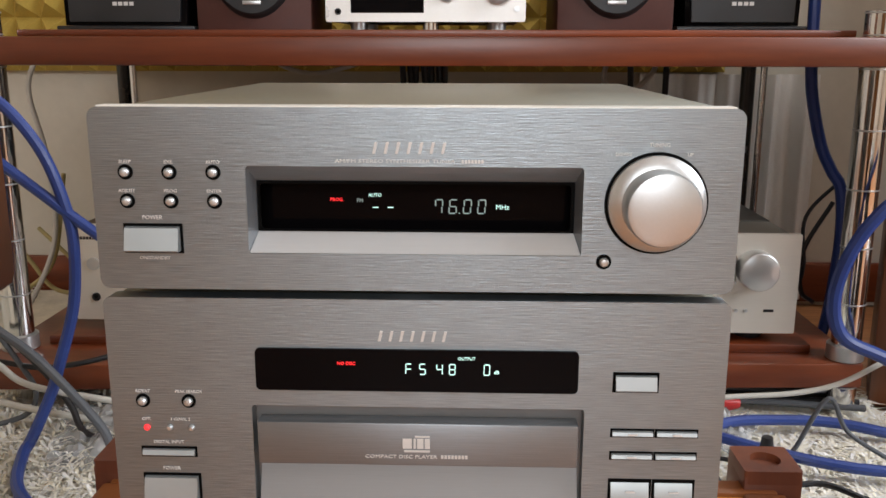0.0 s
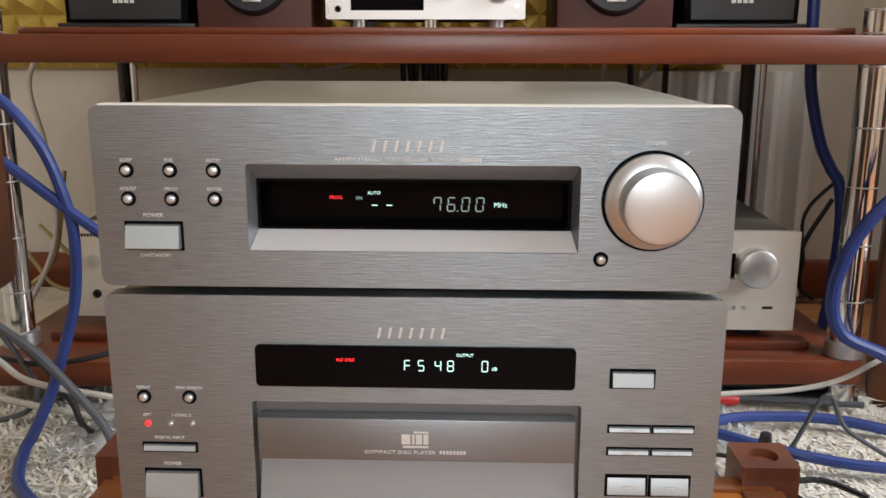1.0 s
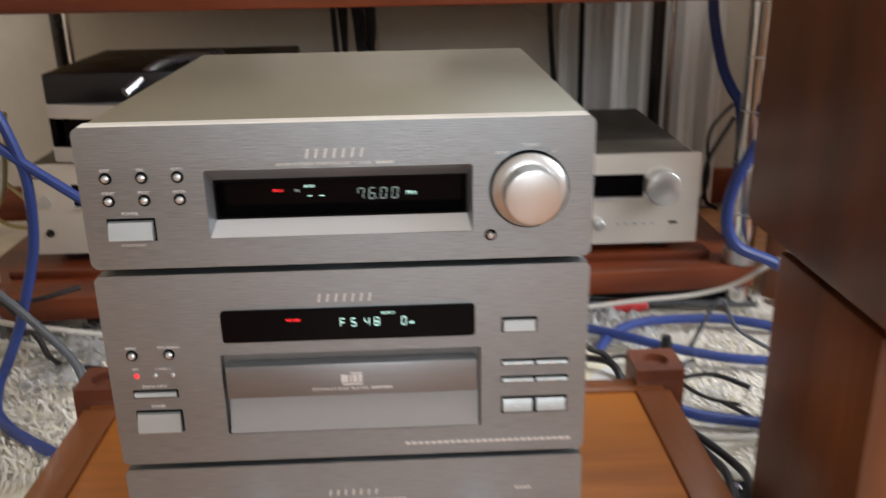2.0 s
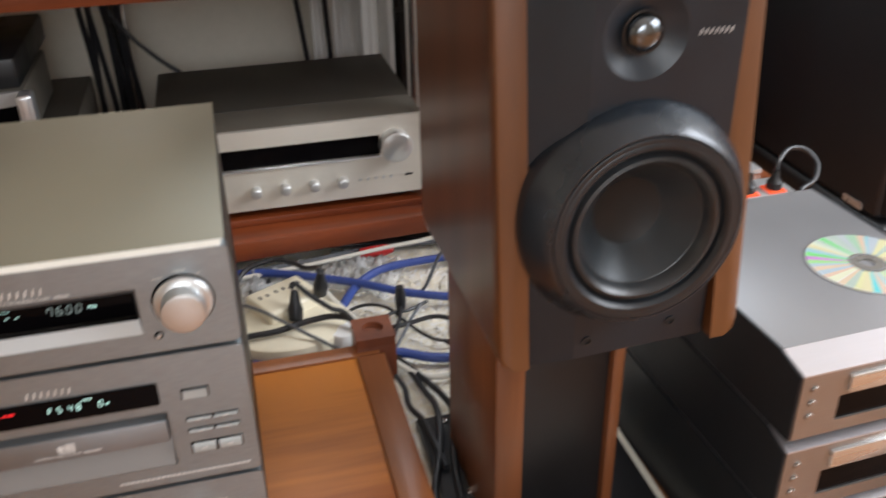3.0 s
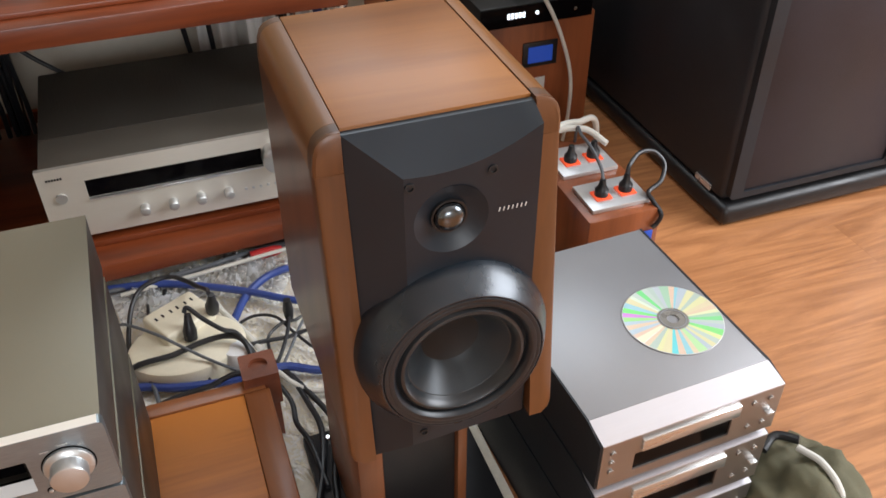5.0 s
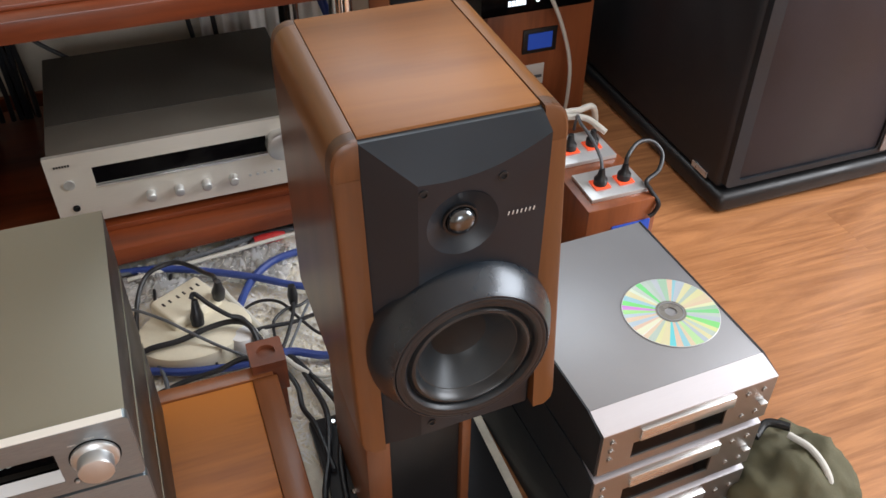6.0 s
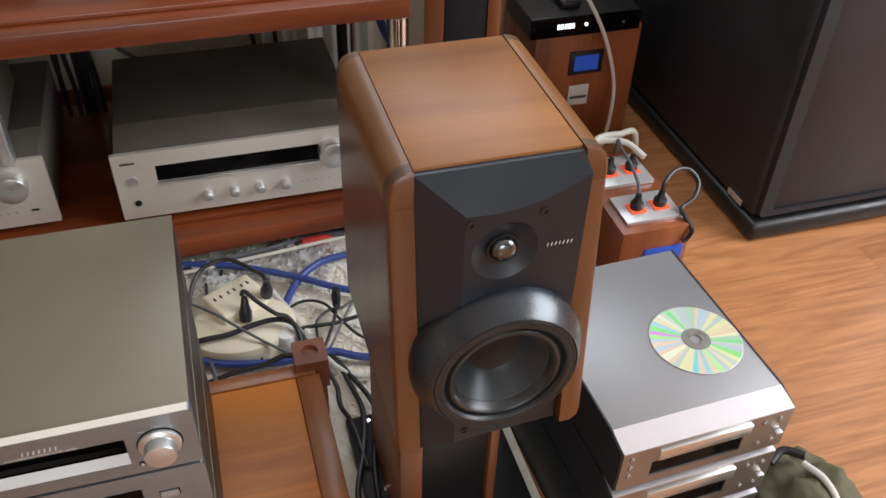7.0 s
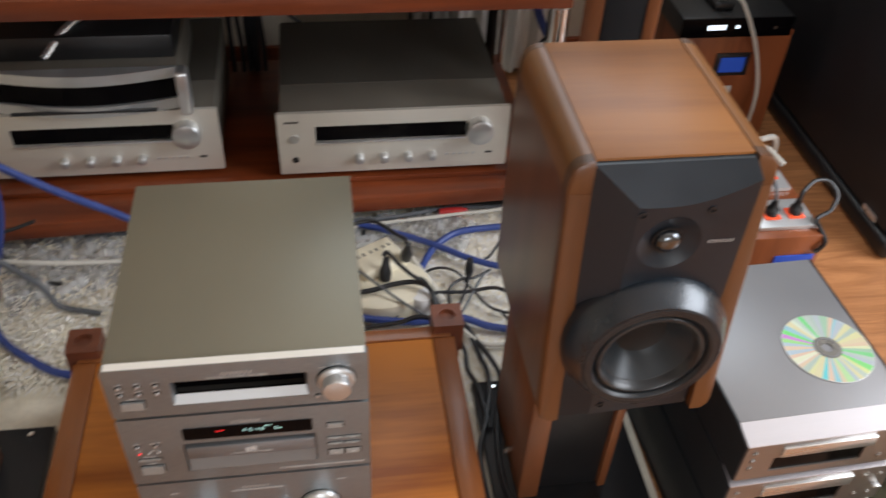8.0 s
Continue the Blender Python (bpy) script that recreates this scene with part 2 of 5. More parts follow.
def disc_material():
    """Foil with its diffraction sheen painted on as wedges of pale colour."""
    m = bpy.data.materials.new("disc_foil_painted_sheen")
    n, l, b = nodes_of(m)
    tc, sep = n.new("ShaderNodeTexCoord"), n.new("ShaderNodeSeparateXYZ")
    l.new(tc.outputs["Object"], sep.inputs[0])
    at, sc = n.new("ShaderNodeMath"), n.new("ShaderNodeMath")
    at.operation, sc.operation = "ARCTAN2", "MULTIPLY"
    l.new(sep.outputs[1], at.inputs[0]), l.new(sep.outputs[0], at.inputs[1])
    sc.inputs[1].default_value = 7.0
    l.new(at.outputs[0], sc.inputs[0])
    vo, cs, cr = n.new("ShaderNodeTexVoronoi"), n.new("ShaderNodeSeparateColor"), n.new("ShaderNodeValToRGB")
    vo.voronoi_dimensions, vo.feature = "1D", "SMOOTH_F1"
    vo.inputs["Scale"].default_value, vo.inputs["Smoothness"].default_value = 1.0, 0.10
    l.new(sc.outputs[0], vo.inputs["W"]), l.new(vo.outputs["Color"], cs.inputs[0]), l.new(cs.outputs[0], cr.inputs[0])
    # Ramp colours imitate split light, fixed by angle round the disc.
    cr.color_ramp.elements[0].color, cr.color_ramp.elements[1].color = (0.95, 0.70, 0.55, 1), (0.62, 0.68, 0.72, 1)
    for at_, c in ((0.10, (0.92, 0.85, 0.55)), (0.26, (0.93, 0.98, 0.48)), (0.36, (1.0, 1.0, 0.95)), (0.42, (0.55, 0.95, 0.40)), (0.50, (0.22, 0.95, 0.28)), (0.56, (0.60, 0.72, 0.64)), (0.70, (0.72, 0.82, 0.74)), (0.76, (0.05, 0.85, 0.88)), (0.81, (0.60, 0.74, 0.85)), (0.945, (0.66, 0.70, 0.74)), (0.965, (0.85, 0.30, 0.90))):
        e = cr.color_ramp.elements.new(at_)
        e.color = (*c, 1)
    l.new(cr.outputs[0], b.inputs["Base Color"])
    b.inputs["Metallic"].default_value, b.inputs["Roughness"].default_value = 0.35, 0.22
    return m


DISC = disc_material()


# ---- building helpers ----
PLACE = {}


def thing(name, label, category, place=(0, 0, 0), turn=0.0, group="", kind=""):
    ob = new(name)
    ob.empty_display_size = 0.02
    ob.matrix_world = pose(*place, 0, 0, turn)
    PLACE[ob.name] = pose(*place, 0, 0, turn)
    return tagged(ob, label, category, group, kind)


def part(name, bm, material, parent, label="", local=False, smooth=True, sharp=35):
    """Links a bmesh as one mesh under a thing or a part."""
    root = PLACE[parent.name]
    if not local:
        bm.transform(root.inverted())
    data = bpy.data.meshes.new(name)
    bm.to_mesh(data)
    bm.free()
    data.materials.append(material)
    if smooth:
        data.shade_smooth()
        data.set_sharp_from_angle(angle=radians(sharp))
    ob = new(name, data)
    ob.parent = parent
    PLACE[ob.name] = root
    return tagged(ob, label)


def solid(name, bm, material, label, category, place=(0, 0, 0), kind="", group="", smooth=True):
    """A thing of one mesh, given in the world's metres."""
    bm.transform(Matrix.Translation(place).inverted())
    data = bpy.data.meshes.new(name)
    bm.to_mesh(data)
    bm.free()
    data.materials.append(material)
    if smooth:
        data.shade_smooth()
        data.set_sharp_from_angle(angle=radians(35))
    ob = new(name, data)
    ob.location = place
    PLACE[ob.name] = Matrix.Translation(place)
    return tagged(ob, label, category, group, kind)


def box(x0, x1, y0, y1, z0, z1, bevel=0.0, seg=2):
    bm = bmesh.new()
    bmesh.ops.create_cube(bm, size=1, matrix=Matrix.LocRotScale(((x0 + x1) / 2, (y0 + y1) / 2, (z0 + z1) / 2), None, (abs(x1 - x0), abs(y1 - y0), abs(z1 - z0))))
    if bevel:
        bmesh.ops.bevel(bm, geom=bm.edges[:], offset=bevel, segments=seg, affect="EDGES", profile=0.5)
    return bm


def lathe(profile, centre, axis="y", seg=48):
    """Turns (radius, distance) pairs round an axis through centre; distance runs along the axis."""
    bm = bmesh.new()
    rings = []
    for r, h in profile:
        ring = []
        for i in range(seg):
            a = 2 * math.pi * i / seg
            u, v = r * math.cos(a), r * math.sin(a)
            p = (u, h, v) if axis == "y" else (u, v, h) if axis == "z" else (h, u, v)
            ring.append(bm.verts.new(Vector(p) + Vector(centre)))
        rings.append(ring)
    for a, b in zip(rings, rings[1:]):
        for i in range(seg):
            bm.faces.new((a[i], a[(i + 1) % seg], b[(i + 1) % seg], b[i]))
    if len(profile) == 2:
        bm.faces.new(rings[0]), bm.faces.new(rings[-1])
    bmesh.ops.remove_doubles(bm, verts=bm.verts[:], dist=1e-7)
    bmesh.ops.recalc_face_normals(bm, faces=bm.faces[:])
    return bm


def outline(x0, x1, z0, z1, r, seg=5):
    pts = []
    for cx, cz, a0 in ((x1 - r, z1 - r, 0), (x0 + r, z1 - r, 90), (x0 + r, z0 + r, 180), (x1 - r, z0 + r, 270)):
        for i in range(seg + 1):
            a = radians(a0 + 90 * i / seg)
            pts.append((cx + r * math.cos(a), cz + r * math.sin(a)))
    return pts


def pierced(x0, x1, z0, z1, r, holes, y0, y1):
    """A front plate between y0 (front) and y1, with rounded corners and openings right through (x0, x1, z0, z1, r)."""
    bm = bmesh.new()
    edges = []
    for ring in [outline(x0, x1, z0, z1, r)] + [outline(*h) for h in holes]:
        vs = [bm.verts.new((x, y0, z)) for x, z in ring]
        edges += [bm.edges.new((a, b)) for a, b in zip(vs, vs[1:] + vs[:1])]
    bmesh.ops.triangle_fill(bm, use_beauty=True, use_dissolve=False, edges=edges)
    ext = bmesh.ops.extrude_face_region(bm, geom=bm.faces[:])
    bmesh.ops.translate(bm, vec=(0, y1 - y0, 0), verts=[v for v in ext["geom"] if isinstance(v, bmesh.types.BMVert)])
    bmesh.ops.recalc_face_normals(bm, faces=bm.faces[:])
    return bm


def loft(rings, cap=True):
    bm = bmesh.new()
    rows = [[bm.verts.new(p) for p in ring] for ring in rings]
    for a, b in zip(rows, rows[1:]):
        k = len(a)
        for i in range(k):
            bm.faces.new((a[i], a[(i + 1) % k], b[(i + 1) % k], b[i]))
    if cap:
        bm.faces.new(rows[0]), bm.faces.new(rows[-1])
    bmesh.ops.recalc_face_normals(bm, faces=bm.faces[:])
    return bm


def smooth_path(points, step=8):
    pts = [Vector(p) for p in points]
    pts = [pts[0] * 2 - pts[1]] + pts + [pts[-1] * 2 - pts[-2]]
    out = []
    for a, b, c, d in zip(pts, pts[1:], pts[2:], pts[3:]):
        for i in range(step):
            t = i / step
            out.append(0.5 * ((2 * b) + (c - a) * t + (2 * a - 5 * b + 4 * c - d) * t * t + (3 * b - a - 3 * c + d) * t ** 3))
    return out + [pts[-2]]


def tube(points, r, seg=10, step=8):
    path = smooth_path(points, step)
    rings = []
    side = None
    for i, p in enumerate(path):
        way = (path[min(i + 1, len(path) - 1)] - path[max(i - 1, 0)]).normalized()
        ref = side if side is not None else (Vector((0, 0, 1)) if abs(way.z) < 0.9 else Vector((1, 0, 0))).cross(way)
        side = (ref - way * ref.dot(way)).normalized()
        up = way.cross(side)
        rings.append([p + (side * math.cos(2 * math.pi * k / seg) + up * math.sin(2 * math.pi * k / seg)) * r for k in range(seg)])
    return loft(rings)


def lettering(text, x, y, z, size, material, parent, align="CENTER", label="", local=False, name="lettering", width=None):
    """Raised characters that face -y, middle (or left end) of their foot at (x, y, z)."""
    data = bpy.data.curves.new("text", "FONT")
    data.body, data.size, data.align_x, data.extrude = text, size, align, 0.0002
    data.resolution_u = 2
    tmp = bpy.data.objects.new("text", data)
    scene.collection.objects.link(tmp)
    bpy.context.view_layer.update()
    mesh = bpy.data.meshes.new_from_object(tmp)
    bpy.data.objects.remove(tmp)
    bm = bmesh.new()
    bm.from_mesh(mesh)
    bpy.data.meshes.remove(mesh)
    xs = [v.co.x for v in bm.verts]
    if width and xs:
        bmesh.ops.scale(bm, vec=(width / (max(xs) - min(xs)), 1, 1), verts=bm.verts[:])
    bm.transform(pose(x, y, z, 90, 0, 0))
    return part(name, bm, material, parent, label, local, smooth=False)


def bars(spans, y, z0, z1, material, parent, label="", local=False, name="marking"):
    """Plain upright bars in place of a maker's name or of small print."""
    bm = bmesh.new()
    for x0, x1 in spans:
        bmesh.ops.create_cube(bm, size=1, matrix=Matrix.LocRotScale(((x0 + x1) / 2, y, (z0 + z1) / 2), None, (x1 - x0, 0.0004, z1 - z0)))
    return part(name, bm, material, parent, label, local, smooth=False)


def spread(x0, x1, count, gap=0.3):
    w = (x1 - x0) / count
    return [(x0 + i * w, x0 + (i + 1 - gap) * w) for i in range(count)]


def segments(text, x, y, z, height, pitch, material, parent, slant=0.12, thick=0.085, label=""):
    """Seven-segment figures."""
    on = {"0": "abcdef", "1": "bc", "2": "abged", "3": "abgcd", "4": "fgbc", "5": "afgcd", "6": "afgedc", "7": "abcf", "8": "abcdefg", "9": "abcfgd", "F": "aefg", "S": "afgcd", "-": "g", " ": ""}
    w, t = height * 0.52, height * thick
    dots = 0
    for i, c in enumerate(text):
        if c == " ":
            continue
        bm, dots = bmesh.new(), dots + (c == ".")
        n = i - dots
        if c == ".":
            spots = [((w + pitch) / 2, 0, t, t)]
        else:
            spots = [{"a": (w / 2, height, w - t, t), "g": (w / 2, height / 2, w - t, t), "d": (w / 2, 0, w - t, t), "f": (0, height * 0.75, t, height / 2 - t), "e": (0, height * 0.25, t, height / 2 - t),
                      "b": (w, height * 0.75, t, height / 2 - t), "c": (w, height * 0.25, t, height / 2 - t)}[k] for k in on[c]]
        for cx, cz, sx, sz in spots:
            bmesh.ops.create_cube(bm, size=1, matrix=Matrix.LocRotScale((x + n * pitch + cx + cz * slant, y, z + cz), None, (sx, 0.0003, sz)))
        part("numeral", bm, material, parent, label, smooth=False)


# ---- the room ----
solid("floor", box(-3, 3, -3, 1.5, -0.06, -0.010), FLOORWOOD, "warm brown laminate floor under the boards", "floor", kind="structure")
solid("wall_west", box(-3.1, -3.0, -3.0, 1.36, -0.05, 2.7), WALLPAINT, "plain cream painted side wall", "wall", kind="structure")
solid("ceiling", box(-3.1, 3.1, -3.1, 1.46, 2.7, 2.8), CEILPAINT, "plain white painted ceiling", "ceiling", kind="structure")


def wall_with_window(name, along_x, fixed, lo, hi, w0, w1, z0, z1):
    bm = bmesh.new()
    for a0, a1, b0, b1 in ((lo, w0, -0.05, 2.7), (w1, hi, -0.05, 2.7), (w0, w1, -0.05, z0), (w0, w1, z1, 2.7)):
        size = (a1 - a0, 0.1, b1 - b0) if along_x else (0.1, a1 - a0, b1 - b0)
        mid = ((a0 + a1) / 2, fixed, (b0 + b1) / 2) if along_x else (fixed, (a0 + a1) / 2, (b0 + b1) / 2)
        bmesh.ops.create_cube(bm, size=1, matrix=Matrix.LocRotScale(mid, None, size))
    return solid(name, bm, WALLPAINT, "plain cream painted wall with a window opening", "wall", kind="structure", smooth=False)


wall_with_window("wall_north", True, 1.41, -3.1, 3.1, 0.30, 1.40, 1.27, 2.33)
wall_with_window("wall_south", True, -3.05, -3.1, 3.1, -0.55, 0.75, 0.95, 1.95)
wall_with_window("wall_east", False, 3.05, -3.0, 1.36, -1.45, 0.55, 1.0, 2.5)

# ---- acoustic foam on the wall, curtain beside it ----
def foam_panel(x0, x1, z0, z1):
    bm = bmesh.new()
    nx, nz = round((x1 - x0) / 0.05), round((z1 - z0) / 0.05)
    for i in range(nx):
        for k in range(nz):
            a, b = x0 + i * 0.05, z0 + k * 0.05
            q = [bm.verts.new(p) for p in ((a, 1.335, b), (a + 0.05, 1.335, b), (a + 0.05, 1.335, b + 0.05), (a, 1.335, b + 0.05))]
            tip = bm.verts.new((a + 0.025 + random.uniform(-0.002, 0.002), 1.30, b + 0.025))
            for u, v in zip(q, q[1:] + q[:1]):
                bm.faces.new((u, v, tip))
    bmesh.ops.remove_doubles(bm, verts=bm.verts[:], dist=0.0005)
    back = box(x0, x1, 1.335, 1.359, z0, z1)
    mesh = bpy.data.meshes.new("tmp")
    back.to_mesh(mesh)
    back.free()
    bm.from_mesh(mesh)
    bpy.data.meshes.remove(mesh)
    return bm


for x0, x1 in ((-1.1, -0.601), (-0.599, -0.101), (-0.099, 0.501)):
    solid("acoustic_foam", foam_panel(x0, x1, 0.452, 0.952), FOAM, "yellow pyramid acoustic foam panel on the wall", "foam panel", ((x0 + x1) / 2, 1.335, 0.452), group="foam panels on the wall", smooth=False)


def curtain():
    bm = bmesh.new()
    cols = []
    for i in range(121):
        x = 0.34 + i * 0.0028
        y = 1.318 + 0.012 * math.sin(i * 0.27) + 0.006 * math.sin(i * 0.61 + 1)
        cols.append([bm.verts.new((x, y, z)) for z in (0.012, 0.2, 0.449)] + [bm.verts.new((x, y + 0.004, z)) for z in (0.449, 0.2, 0.012)])
    for a, b in zip(cols, cols[1:]):
        for k in range(6):
            bm.faces.new((a[k], b[k], b[(k + 1) % 6], a[(k + 1) % 6]))
    bm.faces.new(cols[0]), bm.faces.new(cols[-1])
    bmesh.ops.recalc_face_normals(bm, faces=bm.faces[:])
    return bm


solid("curtain", curtain(), CLOTH, "pale grey cloth curtain hanging in soft folds on the wall", "curtain", (0.51, 1.32, 0.012))
solid("baseboard", box(-3.0, 3.0, 1.345, 1.36, 0.0, 0.08, 0.004), RACK, "dark red brown wooden baseboard along the wall", "baseboard", kind="structure")


# ---- the rack ----
def rack():
    r = thing("hifi_rack", "cherry stained two-tier rack with thick shelves and chrome tube posts", "rack", (-0.03, 0.95, 0.0))
    for z0, z1, top, x1, y1 in ((0.473, 0.5085, 0.5175, 0.502, 0.772), (0.0585, 0.0925, 0.105, 0.485, 0.775)):
        board = box(-0.62, 0.541, 0.738, 1.26, z0, z1, 0.0025)
        if z0 < 0.2:
            for v in board.verts:
                v.co.y -= 0.05 * (0.541 - v.co.x) / 1.16 if v.co.y < 0.9 else 0
        sh = part("shelf", board, RACK, r)
        part("shelf_top", box(-0.56, x1, y1, 1.24, z1 + 0.0003, top, 0.002), RACK, sh, "thin raised board on the shelf")
    for x in (-0.592, 0.524):
        for z0, z1 in ((0.004, 0.058), (0.093, 0.4725), (0.509, 0.540)):
            p = part("post", lathe([(0.019, z0), (0.019, z1)], (x, 0.759, 0), "z", 32), CHROME, r, "polished chrome tube with joint rings")
            n = max(1, int((z1 - z0) / 0.075))
            for i in range(n + 1):
                z = z0 + 0.002 + (z1 - z0 - 0.004) * i / n
                part("joint_ring", lathe([(0.0187, z - 0.0012), (0.0196, z - 0.0008), (0.0196, z + 0.0008), (0.0187, z + 0.0012)], (x, 0.759, 0), "z", 32), SATIN, p)
    for x in (-0.60, -0.045, 0.509):
        part("rear_post", lathe([(0.0125, 0.004), (0.0125, 0.521)], (x, 1.215, 0), "z", 24), DARKCHROME, r, "black tube")
        part("rear_rod", lathe([(0.006, 0.106), (0.006, 0.4725)], (x + 0.022, 1.20, 0), "z", 16), CHROME, r, "slim chrome rod")
    for x in (-0.592, 0.524):
        part("clear_foot", lathe([(0.024, 0.0935), (0.024, 0.113), (0.0195, 0.115)], (x, 0.759, 0), "z", 24), SATIN, r)
    return r


rack()


# ---- components of the main stack ----
def knurl(name, x, y, z, r, deep, material, parent, label="", local=False):
    return part(name, lathe([(r, 0.0), (r, -deep + 0.0022), (r - 0.0008, -deep + 0.0009), (r - 0.0022, -deep), (0.0, -deep - 0.0002)], (x, y, z), "y", 56), material, parent, label, local)


def small_button(x, z, parent, r=0.0019):
    b = part("button", lathe([(r, 0.0), (r, -0.0018), (r * 0.7, -0.0026), (0, -0.0029)], (x, 0, z), "y", 20), SATIN, parent, "round silver button")
    part("button_ring", lathe([(r * 1.7, 0.001), (r * 1.7, -0.0003), (r * 1.02, -0.0003), (r * 1.02, 0.001)], (x, 0, z), "y", 20), GAP, b)
    return b


def key(name, x0, x1, z0, z1, parent, proud=0.003, label=""):
    """A push key whose face leans back towards its top."""
    gap = min(0.0012, 0.19 * (z1 - z0))
    a, b, c, d = x0 + gap, x1 - gap, z0 + gap, z1 - gap
    rise = (d - c) * 0.22
    prof = [(0.002, c), (-proud + 0.0006, c), (-proud, c + 0.0006), (-proud + rise * 0.9, d - 0.0005) if rise < proud else (-0.0008, d - 0.0005), (0.0, d), (0.002, d)]
    rim = part(name, loft([[(x, y, z) for y, z in prof] for x in (a, b)]), KEYTOP, parent, label)
    part("key_gap", box(x0, x1, -0.0003, 0.001, z0, z1, 0.0002, 1), GAP, rim)
    return rim


def case(t, z0, z1, depth, foot, well=None):
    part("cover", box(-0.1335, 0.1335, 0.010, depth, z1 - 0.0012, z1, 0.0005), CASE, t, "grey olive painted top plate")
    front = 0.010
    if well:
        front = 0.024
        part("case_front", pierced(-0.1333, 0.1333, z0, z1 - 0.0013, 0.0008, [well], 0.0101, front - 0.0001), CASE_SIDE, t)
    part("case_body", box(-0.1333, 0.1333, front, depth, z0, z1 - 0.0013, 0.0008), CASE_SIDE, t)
    for x in (-0.105, 0.105):
        for y in (0.04, depth - 0.04):
            part("foot", lathe([(0.012, z0 - foot), (0.014, z0)], (x, y, 0), "z", 20), BLACK, t)


def brand(x0, x1, z0, z1, parent, y=-0.0003, count=7, mat=None):
    """A row of slim slanted strokes in place of the maker's name."""
    lean = (z1 - z0) * 0.22
    for a, b in spread(x0, x1, count, 0.74):
        part("maker_mark", loft([[(u + k * lean, y + d, z) for u, k, z in ((a, -0.5, z0), (b, -0.5, z0), (b, 0.5, z1), (a, 0.5, z1))] for d in (-0.0002, 0.0002)]), mat or PRINT, parent, smooth=False)


def tuner():
    t = thing("tuner", "brushed silver radio tuner with lit display and large tuning knob", "tuner", (0, 0.15, 0.388))
    case(t, 0.3945, 0.4685, 0.304, 0.0063, (-0.0690, 0.0690, 0.4130, 0.4380, 0.001))
    part("front_panel", pierced(-0.135, 0.135, 0.3925, 0.470, 0.0045, [(-0.070, 0.0705, 0.4085, 0.4458, 0.0015)], 0, 0.010), BRUSHED, t)
    # Thin strip that paints the highlight along the panel's top.
    part("panel_edge", box(-0.1312, 0.1312, 0.0004, 0.0096, 0.4697, 0.4706, 0.0003, 1), EDGE_GLEAM, t, "top edge of the panel, painted pale for the light it reflects")
    f = part("display_frame", loft([[(-0.070, 0.0005, 0.4458), (0.0705, 0.0005, 0.4458), (0.0705, 0.0005, 0.4085), (-0.070, 0.0005, 0.4085)],
                                    [(-0.0675, 0.0085, 0.4385), (0.068, 0.0085, 0.4385), (0.068, 0.0085, 0.4165), (-0.0675, 0.0085, 0.4165)]], cap=False), TRAY, t, "sloping grey frame round the display")
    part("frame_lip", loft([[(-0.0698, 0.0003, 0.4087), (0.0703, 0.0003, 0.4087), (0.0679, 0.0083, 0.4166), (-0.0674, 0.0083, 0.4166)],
                            [(-0.0698, 0.0008, 0.4084), (0.0703, 0.0008, 0.4084), (0.0679, 0.0090, 0.4162), (-0.0674, 0.0090, 0.4162)]]), FRAME_LIP, t, "lower slope of the frame, coloured bright for its ceiling reflection")
    part("display_bezel", pierced(-0.0674, 0.0679, 0.4167, 0.4384, 0.0005, [(-0.0664, 0.0664, 0.4174, 0.4373, 0.0018)], 0.0079, 0.0100), GAP, t)
    g = part("display", box(-0.0689, 0.0689, 0.0200, 0.0238, 0.4131, 0.4379), GLASS, t, "black display set deep behind its window")
    segments("76.00", 0.0080, 0.0196, 0.4228, 0.0060, 0.0063, DIM, g)
    lettering("MHz", 0.0349, 0.0197, 0.4246, 0.0031, TEAL, g, "LEFT")
    lettering("FM", -0.0248, 0.0197, 0.4275, 0.0023, DIM, g)
    lettering("AUTO", -0.0181, 0.0197, 0.4300, 0.0021, TEAL, g)
    lettering("PROG.", -0.0350, 0.0197, 0.4279, 0.0021, RED, g)
    for x in (-0.0192, -0.0126):
        bars([(x, x + 0.0025)], 0.0196, 0.4250, 0.4254, TEAL, g, name="dash")
    for z, row in ((0.443, "SLEEP EXE. AUTO"), (0.4308, "ADJUST PROG ENTER")):
        for x, word in zip((-0.1205, -0.102, -0.0835), row.split()):
            small_button(x, z, t)
            lettering(word, x, -0.0001, z + 0.0036, 0.0021, PRINT, t)
    small_button(0.080, 0.4062, t)
    key("power_button", -0.1232, -0.0978, 0.4083, 0.4212, t, 0.0045, "broad silver power button")
    lettering("POWER", -0.1105, -0.0001, 0.4229, 0.0025, PRINT, t)
    lettering("ON/STANDBY", -0.1105, -0.0001, 0.4055, 0.0021, PRINT, t)
    brand(-0.0163, 0.0168, 0.4512, 0.4560, t)
    lettering("AM/FM STEREO SYNTHESIZER TUNER", -0.0075, -0.0001, 0.4474, 0.0021, PRINT, t, width=0.050)
    bars(spread(0.020, 0.0295, 7), -0.0003, 0.4474, 0.4488, PRINT, t, name="model_mark")
    lettering("TUNING", 0.1008, -0.0001, 0.4546, 0.0022, PRINT, t)
    lettering("DOWN", 0.0862, -0.0001, 0.4508, 0.0019, PRINT, t)
    lettering("UP", 0.1133, -0.0001, 0.4508, 0.0019, PRINT, t)
    k = part("tuning_knob", lathe([(0.0200, 0.0), (0.0200, -0.0030), (0.0190, -0.0042), (0.0165, -0.0056), (0.0152, -0.0060), (0.0152, -0.0164), (0.0145, -0.0178), (0.0127, -0.0184), (0, -0.0186)], (0.1005, 0, 0.4312), "y", 64), SATIN, t, "large stepped silver knob")
